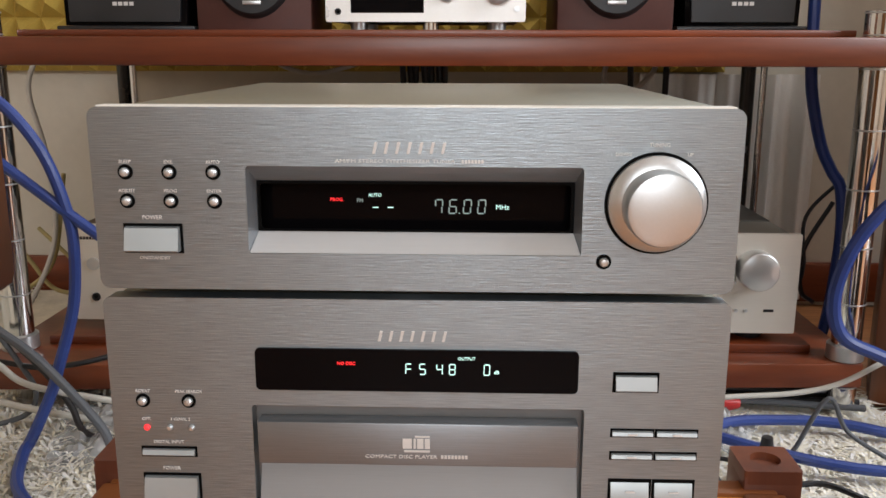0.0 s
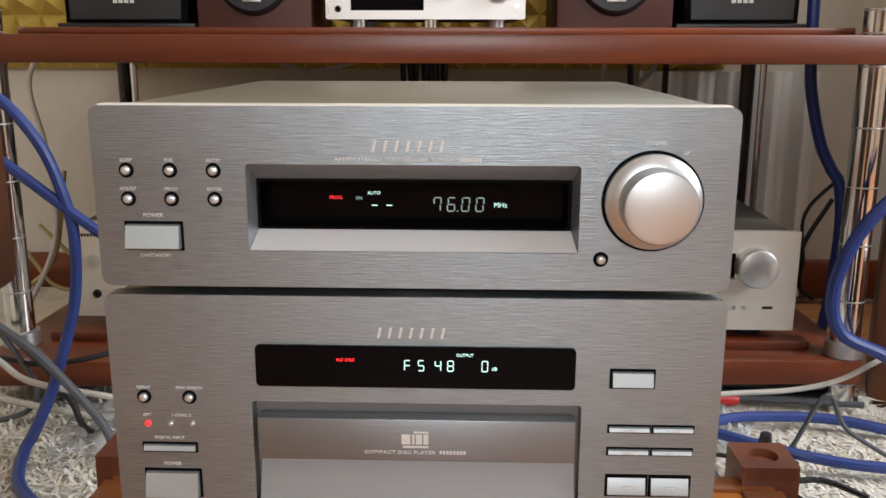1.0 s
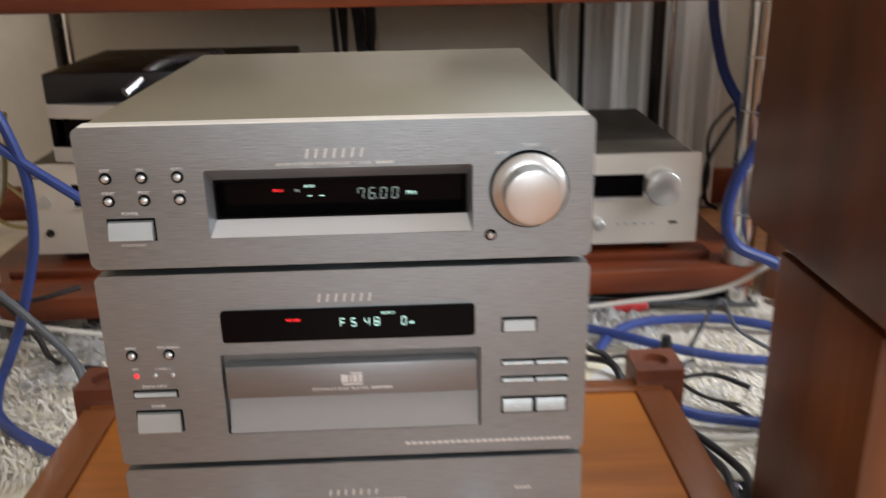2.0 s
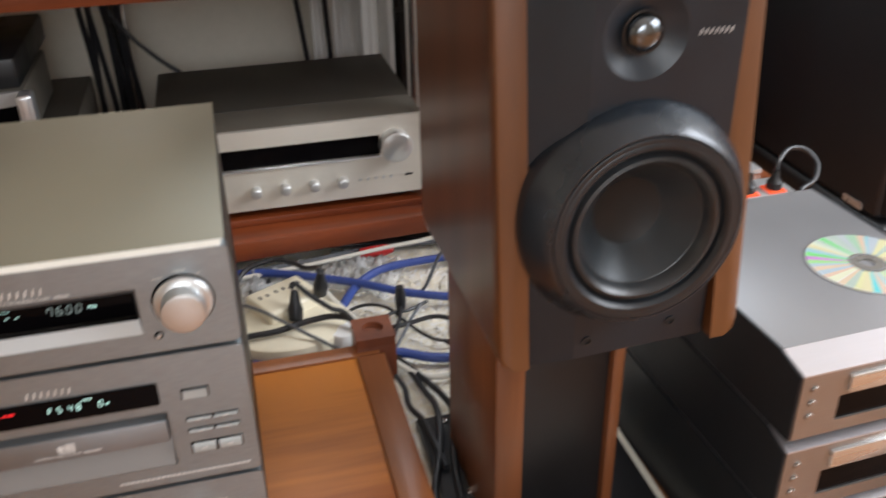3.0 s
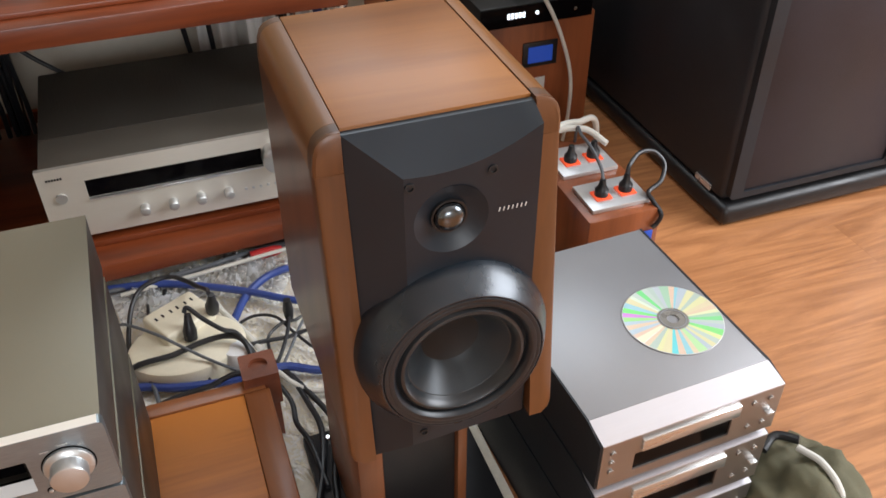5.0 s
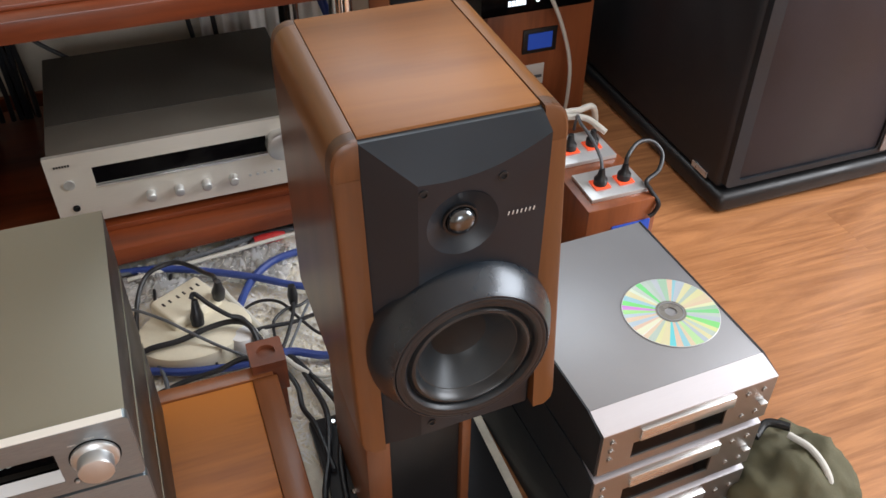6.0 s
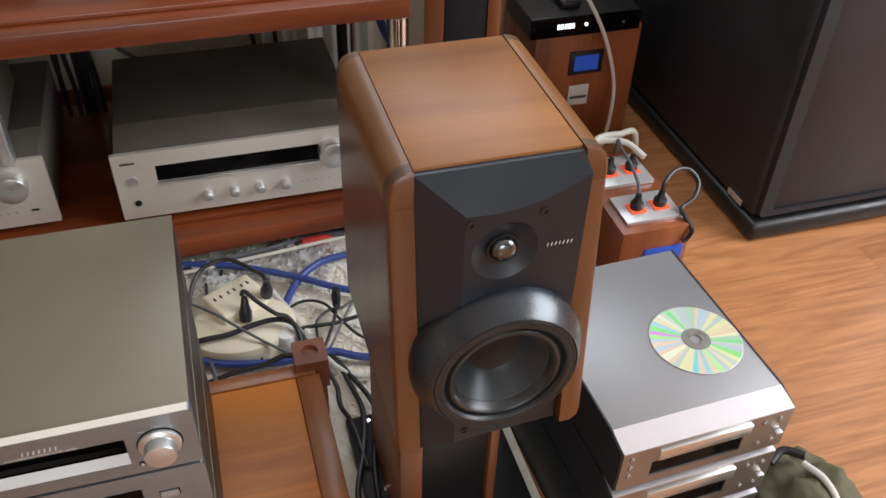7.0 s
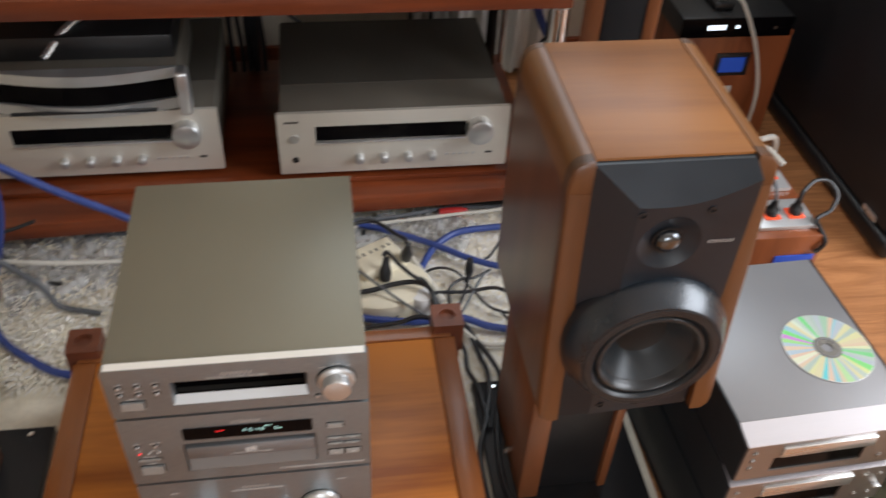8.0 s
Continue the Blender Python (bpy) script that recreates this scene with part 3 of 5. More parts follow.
    part("knob_gap", lathe([(0.0213, 0.001), (0.0213, -0.0004), (0.0199, -0.0004), (0.0199, 0.001)], (0.1005, 0, 0.4312), "y", 64), GAP, k)
    return t


def cd_player():
    t = thing("cd_player", "brushed silver disc player with lit display and closed tray", "disc player", (0, 0.15, 0.266))
    case(t, 0.2745, 0.3862, 0.300, 0.0085)
    part("front_panel", pierced(-0.135, 0.135, 0.2705, 0.3885, 0.0035, [(-0.0722, 0.0745, 0.2885, 0.3395, 0.0015)], 0, 0.010), BRUSHED, t)
    g = part("display", pierced(-0.0695, 0.0712, 0.3472, 0.3665, 0.0022, [], -0.0012, 0.004), GLASS, t, "black glass display")
    segments("FS", -0.0036, -0.0015, 0.3555, 0.0047, 0.0060, TEAL, g, 0.03)
    segments("48", 0.0098, -0.0015, 0.3555, 0.0047, 0.0055, TEAL, g, 0.03)
    segments("0", 0.0303, -0.0015, 0.3555, 0.0047, 0.0060, TEAL, g, 0.03)
    lettering("dB", 0.0358, -0.0014, 0.3560, 0.0022, TEAL, g)
    lettering("OUTPUT", 0.0228, -0.0014, 0.3622, 0.0019, TEAL, g)
    lettering("NO DISC", -0.0295, -0.0014, 0.3594, 0.0020, RED, g)
    part("tray_recess", box(-0.0722, 0.0745, 0.008, 0.0098, 0.2885, 0.3395), TRAY_LIP, t)
    d = part("tray", box(-0.0700, 0.0722, -0.0012, 0.0079, 0.3120, 0.3322, 0.0008), TRAY, t, "closed silver disc tray")
    part("tray_lip", loft([[(-0.0705, 0.0078, 0.3112), (0.073, 0.0078, 0.3112), (0.073, -0.0002, 0.2890), (-0.0705, -0.0002, 0.2890)],
                           [(-0.0705, 0.0088, 0.3112), (0.073, 0.0088, 0.3112), (0.073, 0.0079, 0.2886), (-0.0705, 0.0079, 0.2886)]]), TRAY_LIP, t, "sloping silver lip below the tray")
    bars([(-0.0052, -0.0012), (-0.0004, 0.0006), (0.0012, 0.0040), (0.0046, 0.0068)], -0.0015, 0.3205, 0.3252, PRINT, d, name="format_mark")
    bars([(-0.0046, 0.0068)], -0.0015, 0.3188, 0.3197, PRINT, d, name="format_mark")
    bars([(0.0002, 0.0068)], -0.0015, 0.3258, 0.3266, PRINT, d, name="format_mark")
    lettering("COMPACT DISC PLAYER", -0.0060, -0.0013, 0.3157, 0.0023, PRINT, d, width=0.032)
    bars(spread(0.0118, 0.0240, 8), -0.0015, 0.3159, 0.3174, PRINT, d, name="model_mark")
    brand(-0.0152, 0.0172, 0.3700, 0.3746, t)
    small_button(-0.1207, 0.341, t), small_button(-0.1002, 0.341, t)
    lettering("REPEAT", -0.1207, -0.0001, 0.3448, 0.0019, PRINT, t)
    lettering("PEAK SEARCH", -0.1002, -0.0001, 0.3448, 0.0019, PRINT, t)
    for x, m in ((-0.1198, RED), (-0.1095, SATIN), (-0.0997, SATIN)):
        part("indicator", lathe([(0.0014, 0.001), (0.0014, -0.0006), (0.0009, -0.0014), (0, -0.0016)], (x, 0, 0.3282), "y", 16), m, t, "lit red indicator" if m is RED else "")
    lettering("OPT.", -0.1198, -0.0001, 0.3316, 0.0019, PRINT, t)
    lettering("1 COAX. 2", -0.1046, -0.0001, 0.3316, 0.0019, PRINT, t)
    key("input_button", -0.1232, -0.0978, 0.3140, 0.3192, t, 0.002)
    lettering("DIGITAL INPUT", -0.1105, -0.0001, 0.3206, 0.0020, PRINT, t)
    key("power_button", -0.1232, -0.0968, 0.2918, 0.3062, t, 0.0045, "broad silver power button")
    lettering("POWER", -0.1100, -0.0001, 0.3077, 0.0023, PRINT, t)
    key("eject_button", 0.0862, 0.1062, 0.3478, 0.3572, t, 0.003, "silver eject button")
    for z0, z1 in ((0.3268, 0.3310), (0.3160, 0.3202), (0.2960, 0.3070)):
        for x0, x1 in ((0.0862, 0.1054), (0.1056, 0.1246)):
            key("track_button", x0, x1, z0, z1, t, 0.002)
            bars([((x0 + x1) / 2 - 0.002, (x0 + x1) / 2 + 0.002)], -0.0022, (z0 + z1) / 2 - 0.0004, (z0 + z1) / 2 + 0.0004, PRINT, t, name="button_mark")
    bars(spread(0.030, 0.128, 26, 0.25), -0.0003, 0.2774, 0.2790, PRINT, t, name="small_print")
    return t


def amplifier():
    t = thing("amplifier", "brushed silver amplifier with two large and two small knobs", "amplifier", (0, 0.15, 0.127))
    case(t, 0.1390, 0.2645, 0.300, 0.0115)
    part("front_panel", pierced(-0.135, 0.135, 0.1345, 0.2665, 0.0035, [(-0.060, 0.066, 0.1900, 0.2090, 0.0015)], 0, 0.010), BRUSHED, t)
    part("knob_recess", box(-0.060, 0.066, 0.005, 0.0098, 0.1900, 0.2090), TRAY, t)
    for x in (-0.0675, 0.0725):
        k = part("large_knob", lathe([(0.0235, 0.0), (0.0235, -0.004), (0.0222, -0.006), (0.0195, -0.008), (0.0178, -0.0085), (0.0178, -0.024), (0.0165, -0.026), (0, -0.0264)], (x, 0, 0.2010), "y", 64), SATIN, t, "large stepped silver knob")
        part("knob_gap", lathe([(0.0248, 0.001), (0.0248, -0.0004), (0.0234, -0.0004), (0.0234, 0.001)], (x, 0, 0.2010), "y", 64), GAP, k)
        if x < 0:
            part("pointer", box(x - 0.0006, x + 0.0006, -0.0085, -0.004, 0.2195, 0.2235), RED, k, "red pointer")
    for x in (-0.0235, 0.0285):
        knurl("small_knob", x, 0.004, 0.2010, 0.0075, 0.014, SATIN, t)
    brand(-0.0165, 0.0155, 0.2440, 0.2475, t)
    bars(spread(-0.030, 0.030, 22, 0.25), -0.0003, 0.2392, 0.2406, PRINT, t, name="small_print")
    for x in (-0.095, 0.100):
        bars(spread(x - 0.005, x + 0.005, 4, 0.25), -0.0003, 0.2440, 0.2455, PRINT, t, name="small_print")
    for x in (-0.12, -0.105):
        small_button(x, 0.16, t)
    return t


tuner(), cd_player(), amplifier()


# ---- stand under the stack ----
def stand():
    s = thing("equipment_stand", "amber wooden equipment stand with darker border and corner blocks", "stand", (0, 0.13, 0.0))
    part("panel", box(-0.255, 0.255, -0.055, 0.318, 0.100, 0.1265, 0.001), DECKWOOD, s, "amber veneer panel with bold grain")
    part("rear_rail", box(-0.285, 0.285, 0.3185, 0.342, 0.088, 0.1295, 0.002), BORDER, s)
    part("front_rail", box(-0.285, 0.285, -0.080, -0.0555, 0.088, 0.1295, 0.002), BORDER, s)
    for x0, x1 in ((-0.290, -0.2555), (0.2555, 0.290)):
        part("side_rail", box(x0, x1, -0.0550, 0.3180, 0.088, 0.1295, 0.002), BORDER, s)
    for x in (-0.276, 0.282):
        bm = pierced(x - 0.0245, x + 0.0245, 0.3265 - 0.0245 + 0.022, 0.3265 + 0.0245 + 0.022, 0.003, [(x - 0.013, x + 0.013, 0.3355, 0.3615, 0.0129)], 0.0, 0.012)
        bm.transform(Matrix(((1, 0, 0, 0), (0, 0, 1, 0), (0, -1, 0, 0.1465), (0, 0, 0, 1))))
        b = part("corner_block", bm, BLOCK, s, "red brown corner block with a round socket")
        part("block_body", box(x - 0.0242, x + 0.0242, 0.3243, 0.3727, 0.088, 0.1405, 0.0004), BLOCK, b)
        for y in (0.3485, -0.06):
            part("leg", box(x - 0.02, x + 0.02, y - 0.02, y + 0.02, 0.002, 0.088, 0.002), BLOCK, s)
    return s


stand()


# ---- wooden loudspeaker and its floor stand ----
def loudspeaker():
    s = thing("loudspeaker", "cherry veneered bookshelf loudspeaker with rounded cheeks and black baffle", "loudspeaker", (0.442, 0.16, 0.310), group="pair of loudspeakers")
    part("cabinet", box(0.3609, 0.5251, 0.0520, 0.279, 0.3105, 0.6660, 0.0008), CHERRY_TOP, s, "light cherry veneer carcass")
    # each cheek: a side board whose front edge leans back towards the top, a rounded top edge and two end caps
    profile = ((0, 0.3115), (0.6, 0.3115), (0.9, 0.317), (1, 0.327), (1, 0.630), (0.985, 0.640), (0.93, 0.6495), (0.82, 0.6570), (0.64, 0.6620), (0.4, 0.6650), (0.2, 0.6660), (0, 0.6664))
    for side in (-1, 1):
        x_in, wide = 0.4430 + side * 0.0832, side * 0.0250
        def low(setback, k=1.0):
            """The board's outline below the rounded top, at a distance behind its leaning front."""
            pts = [(u, z) for u, z in profile if z < 0.6305] + [(0, 0.630)]
            return [(x_in + wide * u * k, 0.0085 + 0.1057 * (z - 0.311) + setback, z) for u, z in pts]
        def high(y, k=1.0):
            return [(x_in, y, 0.6302)] + [(x_in + wide * u * k, y, z if k == 1.0 else 0.6302 + (z - 0.6302) * 0.9) for u, z in profile if z > 0.6295]
        back = [(x_in + wide * u, 0.2805, z) for u, z in profile if z < 0.6305] + [(x_in, 0.2805, 0.630)]
        # Side board takes the darker tone since little light reaches it.
        c = part("side_cheek", loft([low(0.0152), back]), CHEEK_V, s, "cherry side board, coloured dark as the unlit side")
        part("top_roll", loft([high(y) for y in (0.0605, 0.2680)]), CHEEK, c, "rounded wooden top edge, coloured lighter as the lit part")
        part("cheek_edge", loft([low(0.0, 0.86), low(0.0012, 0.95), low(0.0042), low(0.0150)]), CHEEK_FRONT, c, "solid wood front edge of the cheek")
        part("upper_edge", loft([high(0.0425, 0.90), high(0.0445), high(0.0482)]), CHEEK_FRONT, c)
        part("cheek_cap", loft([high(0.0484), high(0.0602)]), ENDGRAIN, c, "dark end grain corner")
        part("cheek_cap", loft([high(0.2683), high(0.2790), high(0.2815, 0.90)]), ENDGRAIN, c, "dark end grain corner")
    # baffle: flat centre, chamfers at the top and at both sides
    bm = bmesh.new()
    x0, x1, xm0, xm1 = 0.3604, 0.5256, 0.4000, 0.5225
    back = 0.0518

    def face(x):
        return 0.0135 + 0.049 * (x - xm0)

    v = {}
    for n, p in {"a": (x0, 0.0155, 0.311), "b": (x1, 0.0225, 0.311), "am": (xm0, face(xm0), 0.311), "bm": (xm1, face(xm1), 0.311), "c": (x0, 0.0462, 0.6625), "d": (x1, 0.0462, 0.6625), "cm": (xm0, face(xm0), 0.633), "dm": (xm1, face(xm1), 0.656),
                 "e": (x0, back, 0.311), "f": (x1, back, 0.311), "g": (x0, back, 0.6630), "h": (x1, back, 0.6630)}.items():
        v[n] = bm.verts.new(p)
    arc = [bm.verts.new((xm0 + (xm1 - xm0) * t, face(xm0 + (xm1 - xm0) * t), 0.633 + 0.023 * t ** 2.2 - 0.005 * math.sin(math.pi * t))) for t in [i / 14 for i in range(1, 14)]]
    foot = [v["cm"]] + arc + [v["dm"]]
    loop = [v["am"], v["bm"]] + foot[::-1]
    edges = [bm.edges.new((p, q)) for p, q in zip(loop, loop[1:] + loop[:1])]
    for hx, hz, hr in ((0.4430, 0.4400, 0.040), (0.4410, 0.583, 0.0334)):
        ringed = [(hx + hr * math.cos(2 * math.pi * i / 48), hz + hr * math.sin(2 * math.pi * i / 48)) for i in range(48)]
        hole = [bm.verts.new((x, face(x), z)) for x, z in ringed]
        edges += [bm.edges.new((p, q)) for p, q in zip(hole, hole[1:] + hole[:1])]
    bmesh.ops.triangle_fill(bm, use_beauty=True, use_dissolve=False, edges=edges)
    bm.faces.new((v["a"], v["am"], v["cm"], v["c"]))
    bm.faces.new((v["bm"], v["b"], v["d"], v["dm"]))
    top = [v["c"]] + [bm.verts.new((x0 + (x1 - x0) * i / 14, 0.0462, 0.6625)) for i in range(1, 14)] + [v["d"]]
    for p, q, r, w in zip(foot, foot[1:], top, top[1:]):
        bm.faces.new((p, q, w, r))
    bm.faces.new(top + [v["h"], v["g"]])
    bm.faces.new((v["a"], v["c"], v["g"], v["e"]))
    bm.faces.new((v["b"], v["f"], v["h"], v["d"]))
    bm.faces.new((v["a"], v["e"], v["f"], v["b"], v["bm"], v["am"]))
    bm.faces.new((v["e"], v["g"], v["h"], v["f"]))
    bmesh.ops.recalc_face_normals(bm, faces=bm.faces[:])
    bf = part("baffle", bm, BAFFLE, s, "faceted satin black baffle", sharp=9)
    for x, z in ((0.4050, 0.6235), (0.4780, 0.6230), (0.412, 0.327), (0.490, 0.331)):
        part("grille_socket", lathe([(0.0044, 0.0005), (0.0044, -0.0014), (0.0028, -0.0016), (0.0024, 0.0), (0, 0.0)], (x, face(x), z), "y", 20), BLACK, bf)
    # tweeter: shallow horn with a metal dome
    w = part("tweeter", lathe([(0.0336, -0.0006), (0.0320, 0.0002), (0.0280, 0.0022), (0.0230, 0.0046), (0.0185, 0.0064), (0.0160, 0.0070)], (0.4410, face(0.441), 0.583), "y", 56), BAFFLE, s, "dished black tweeter surround")
    part("dome", lathe([(0.0138, 0.0062), (0.0132, 0.0024), (0.0112, -0.0010), (0.0078, -0.0030), (0.004, -0.0040), (0, -0.0043)], (0.4410, face(0.441), 0.583), "y", 40), METALCONE, w, "silver metal dome")
    part("dome_ring", lathe([(0.0168, 0.0070), (0.0163, 0.0040), (0.0144, 0.0040), (0.0139, 0.0068)], (0.4410, face(0.441), 0.583), "y", 40), BLACK, w)
    # woofer: a proud sloping ring, flat rubber gasket, roll surround, cone and dished cap
    wc = (0.4430, 0.0, 0.4400)
    ringp = part("woofer_frame", lathe([(0.0938, 0.034), (0.0938, 0.0140), (0.0928, 0.0095), (0.0885, 0.0010), (0.0835, -0.0080), (0.0802, -0.0130), (0.0786, -0.0147), (0.0774, -0.0148), (0.0769, -0.0135)], wc, "y", 96), RING, s, "sloping satin black woofer ring")
    part("gasket", lathe([(0.0768, -0.0136), (0.0762, -0.0150), (0.0745, -0.0156), (0.0722, -0.0150), (0.0708, -0.0156), (0.0676, -0.0152), (0.0652, -0.0128), (0.0640, -0.0085)], wc, "y", 96), RUBBER, ringp, "flat black rubber gasket")
    part("surround", lathe([(0.0641, -0.0086), (0.0632, -0.0076), (0.0618, -0.0092), (0.0598, -0.0122), (0.0570, -0.0130), (0.0545, -0.0108), (0.0524, -0.0060), (0.0508, -0.0030), (0.0500, -0.0026)], wc, "y", 96), ROLL, ringp, "black rubber roll surround")
    part("cone", lathe([(0.0502, -0.0027), (0.0420, 0.0075), (0.0340, 0.0168), (0.0290, 0.0228), (0.0286, 0.0231)], wc, "y", 96), CONE, ringp, "dark grey woofer cone")
    part("cone_cap", lathe([(0.0287, 0.0229), (0.0262, 0.0238), (0.0180, 0.0262), (0.008, 0.0275), (0, 0.0278)], wc, "y", 56), CAP, ringp, "dished black dust cap")
    brand(0.4850, 0.5135, 0.5785, 0.5825, s, 0.0174)
    return s


right_speaker = loudspeaker()
copy_thing(right_speaker, pose(-0.4368, 0.162, 0.310))


def floor_stand():
    s = thing("speaker_stand", "black and cherry speaker stand with a black base plate", "speaker stand", (0.442, 0.16, 0.012), group="pair of speaker stands")
    part("base_plate", box(0.321, 0.552, -0.03, 0.300, 0.014, 0.032, 0.003), PLATE, s, "black steel base plate")
    part("top_plate", box(0.360, 0.520, 0.088, 0.262, 0.298, 0.3095, 0.003), PLATE, s, "black steel top plate")
    part("column", box(0.3835, 0.4755, 0.092, 0.235, 0.0322, 0.2979, 0.002), PLATE, s, "black square column")
    part("side_board", box(0.3530, 0.3830, 0.076, 0.250, 0.0322, 0.2979, 0.003), STANDWOOD, s, "cherry veneered side board")
    part("side_board", box(0.4760, 0.4880, 0.084, 0.250, 0.0322, 0.2979, 0.002), STANDWOOD, s, "cherry veneered side board")
    for x, y in ((0.355, 0.285), (0.352, 0.160), (0.52, 0.285)):
        part("bolt", lathe([(0.0045, 0.032), (0.0045, 0.035), (0.003, 0.0362), (0, 0.0362)], (x, y, 0), "z", 16), CHROME, s)
    for x in (0.34, 0.53):
        for y in (-0.01, 0.29):
            part("spike", lathe([(0.009, 0.0141), (0.006, 0.002)], (x, y, 0), "z", 12), BLACK, s)
    return s


right_stand = floor_stand()
copy_thing(right_stand, pose(-0.4425, 0.142, 0.012))


# ---- receivers on the lower shelf ----
def receiver():
    r = thing("receiver", "champagne silver stereo receiver with black display and four small knobs", "receiver", (0.243, 0.98, 0.105), group="receivers on the lower shelf")
    part("cover", box(0.028, 0.458, 0.806, 1.16, 0.122, 0.250, 0.003), VENT, r, "dark grey steel cover")
    part("vent_panel", box(0.030, 0.456, 0.905, 1.157, 0.2495, 0.2512, 0.0006), VENT_DARK, r, "darker ribbed vent panel")
    part("front_panel", pierced(0.022, 0.464, 0.117, 0.2535, 0.002, [(0.0925, 0.381, 0.1895, 0.2235, 0.001)], 0.798, 0.8058), CHAMPAGNE, r)
    part("display", box(0.0925, 0.381, 0.801, 0.8055, 0.1895, 0.2235), GLASS, r, "black display window")
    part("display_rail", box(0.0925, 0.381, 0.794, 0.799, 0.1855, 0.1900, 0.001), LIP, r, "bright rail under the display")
    for x in (0.174, 0.221, 0.268, 0.315):
        knurl("small_knob", x, 0.798, 0.1505, 0.0085, 0.016, SATIN, r)
    knurl("volume_knob", 0.405, 0.798, 0.207, 0.0260, 0.024, SATIN, r, "large silver volume knob")
    part("power_button", lathe([(0.009, 0.0), (0.009, -0.003), (0, -0.0035)], (0.052, 0.798, 0.198), "y", 24), SATIN, r)
    part("phone_socket", lathe([(0.006, 0.0), (0.006, -0.002), (0.0035, -0.002), (0.003, 0.0), (0, 0)], (0.052, 0.798, 0.150), "y", 20), BLACK, r)
    part("usb_socket", box(0.421, 0.434, 0.7968, 0.799, 0.147, 0.1505), BLACK, r)
    bars(spread(0.036, 0.062, 6), 0.7976, 0.2325, 0.2365, BLACK, r, name="maker_mark")
    for i in range(5):
        part("key_dot", lathe([(0.0025, 0), (0.0025, -0.0015), (0, -0.0018)], (0.345 + i * 0.013, 0.798, 0.1485), "y", 12), SATIN, r)
    for x in (0.07, 0.416):
        for y in (0.84, 1.12):
            part("foot", lathe([(0.018, 0.1018), (0.021, 0.122)], (x, y, 0), "z", 20), BLACK, r)
    return r


right_receiver = receiver()
right_receiver.location = (0.240, 0.958, 0.1085)
copy_thing(right_receiver, pose(0.243 - 0.553, 0.986, 0.1085))


def tray_player():
    p = thing("disc_deck", "silver tabletop disc deck with black window and bright end column", "disc deck", (-0.31, 0.95, 0.2536))
    part("body", box(-0.475, -0.150, 0.815, 1.08, 0.2540, 0.330, 0.004), VENT, p)
    rim = [(-0.48 + 0.345 * i / 16, 0.8145 - 0.030 * math.sin(math.pi * i / 16)) for i in range(17)]
    for name, z0, z1, y, m, lab in (("lower_front", 0.256, 0.2775, 0.0, SATIN, "curved silver front"), ("window", 0.2777, 0.3195, 0.006, GLASS, "black window"), ("upper_front", 0.3197, 0.340, 0.0, SATIN, "curved silver top band")):
        part(name, loft([[(x, q + y, z) for x, q in rim] + [(x, 0.8150, z) for x in (-0.136, -0.4795)] for z in (z0, z1)]), m, p, lab)
    part("tray_slot", box(-0.44, -0.19, 0.7835, 0.7900, 0.266, 0.270), BLACK, p)
    part("end_column", box(-0.150, -0.128, 0.782, 0.815, 0.254, 0.342, 0.006, 3), LIP, p, "bright silver end column")
    return p


tray_player().location.z += 0.0035
t = thing("set_top_device", "flat black device with a slim chrome bar lying across it", "device", (-0.32, 0.98, 0.366))
part("body", box(-0.500, -0.155, 0.86, 1.15, 0.3340, 0.380, 0.004), BLACK, t)
part("chrome_bar", tube([(-0.375, 0.84, 0.352), (-0.33, 0.90, 0.387), (-0.26, 0.99, 0.387)], 0.007), LIP, t, "slim chrome bar")


# ---- things on the upper shelf ----
def mini_unit():
    u = thing("mini_receiver", "white silver mini receiver with black window and round knobs", "mini receiver", (-0.042, 0.98, 0.527))
    part("body", box(-0.178, 0.094, 0.912, 1.12, 0.541, 0.655, 0.003), BLACK, u)
    part("front_panel", pierced(-0.182, 0.098, 0.540, 0.658, 0.003, [(-0.147, -0.044, 0.552, 0.600, 0.001)], 0.900, 0.9115), WHITEUNIT, u)
    part("display", box(-0.147, -0.044, 0.904, 0.9112, 0.552, 0.600), GLASS, u)
    part("socket", lathe([(0.0045, 0), (0.0045, -0.001), (0.003, -0.001), (0.0028, 0.0), (0, 0)], (-0.1645, 0.900, 0.554), "y", 20), BLACK, u)
    knurl("knob", -0.012, 0.900, 0.580, 0.0125, 0.014, SATIN, u)
    knurl("volume_knob", 0.060, 0.900, 0.586, 0.0215, 0.018, SATIN, u)
    part("badge", lathe([(0.004, 0), (0.004, -0.001), (0, -0.001)], (0.086, 0.900, 0.5575), "y", 16), SATIN, u)
    for x in (-0.14, 0.06):
        part("foot", lathe([(0.012, 0.5268), (0.013, 0.541)], (x, 0.94, 0), "z", 20), SATIN, u)
        part("foot", lathe([(0.012, 0.5268), (0.013, 0.541)], (x, 1.08, 0), "z", 20), SATIN, u)
    part("foot", lathe([(0.012, 0.5268), (0.012, 0.541)], (-0.035, 0.925, 0), "z", 20), CHROME, u)
    return u


UPPER = [mini_unit()]


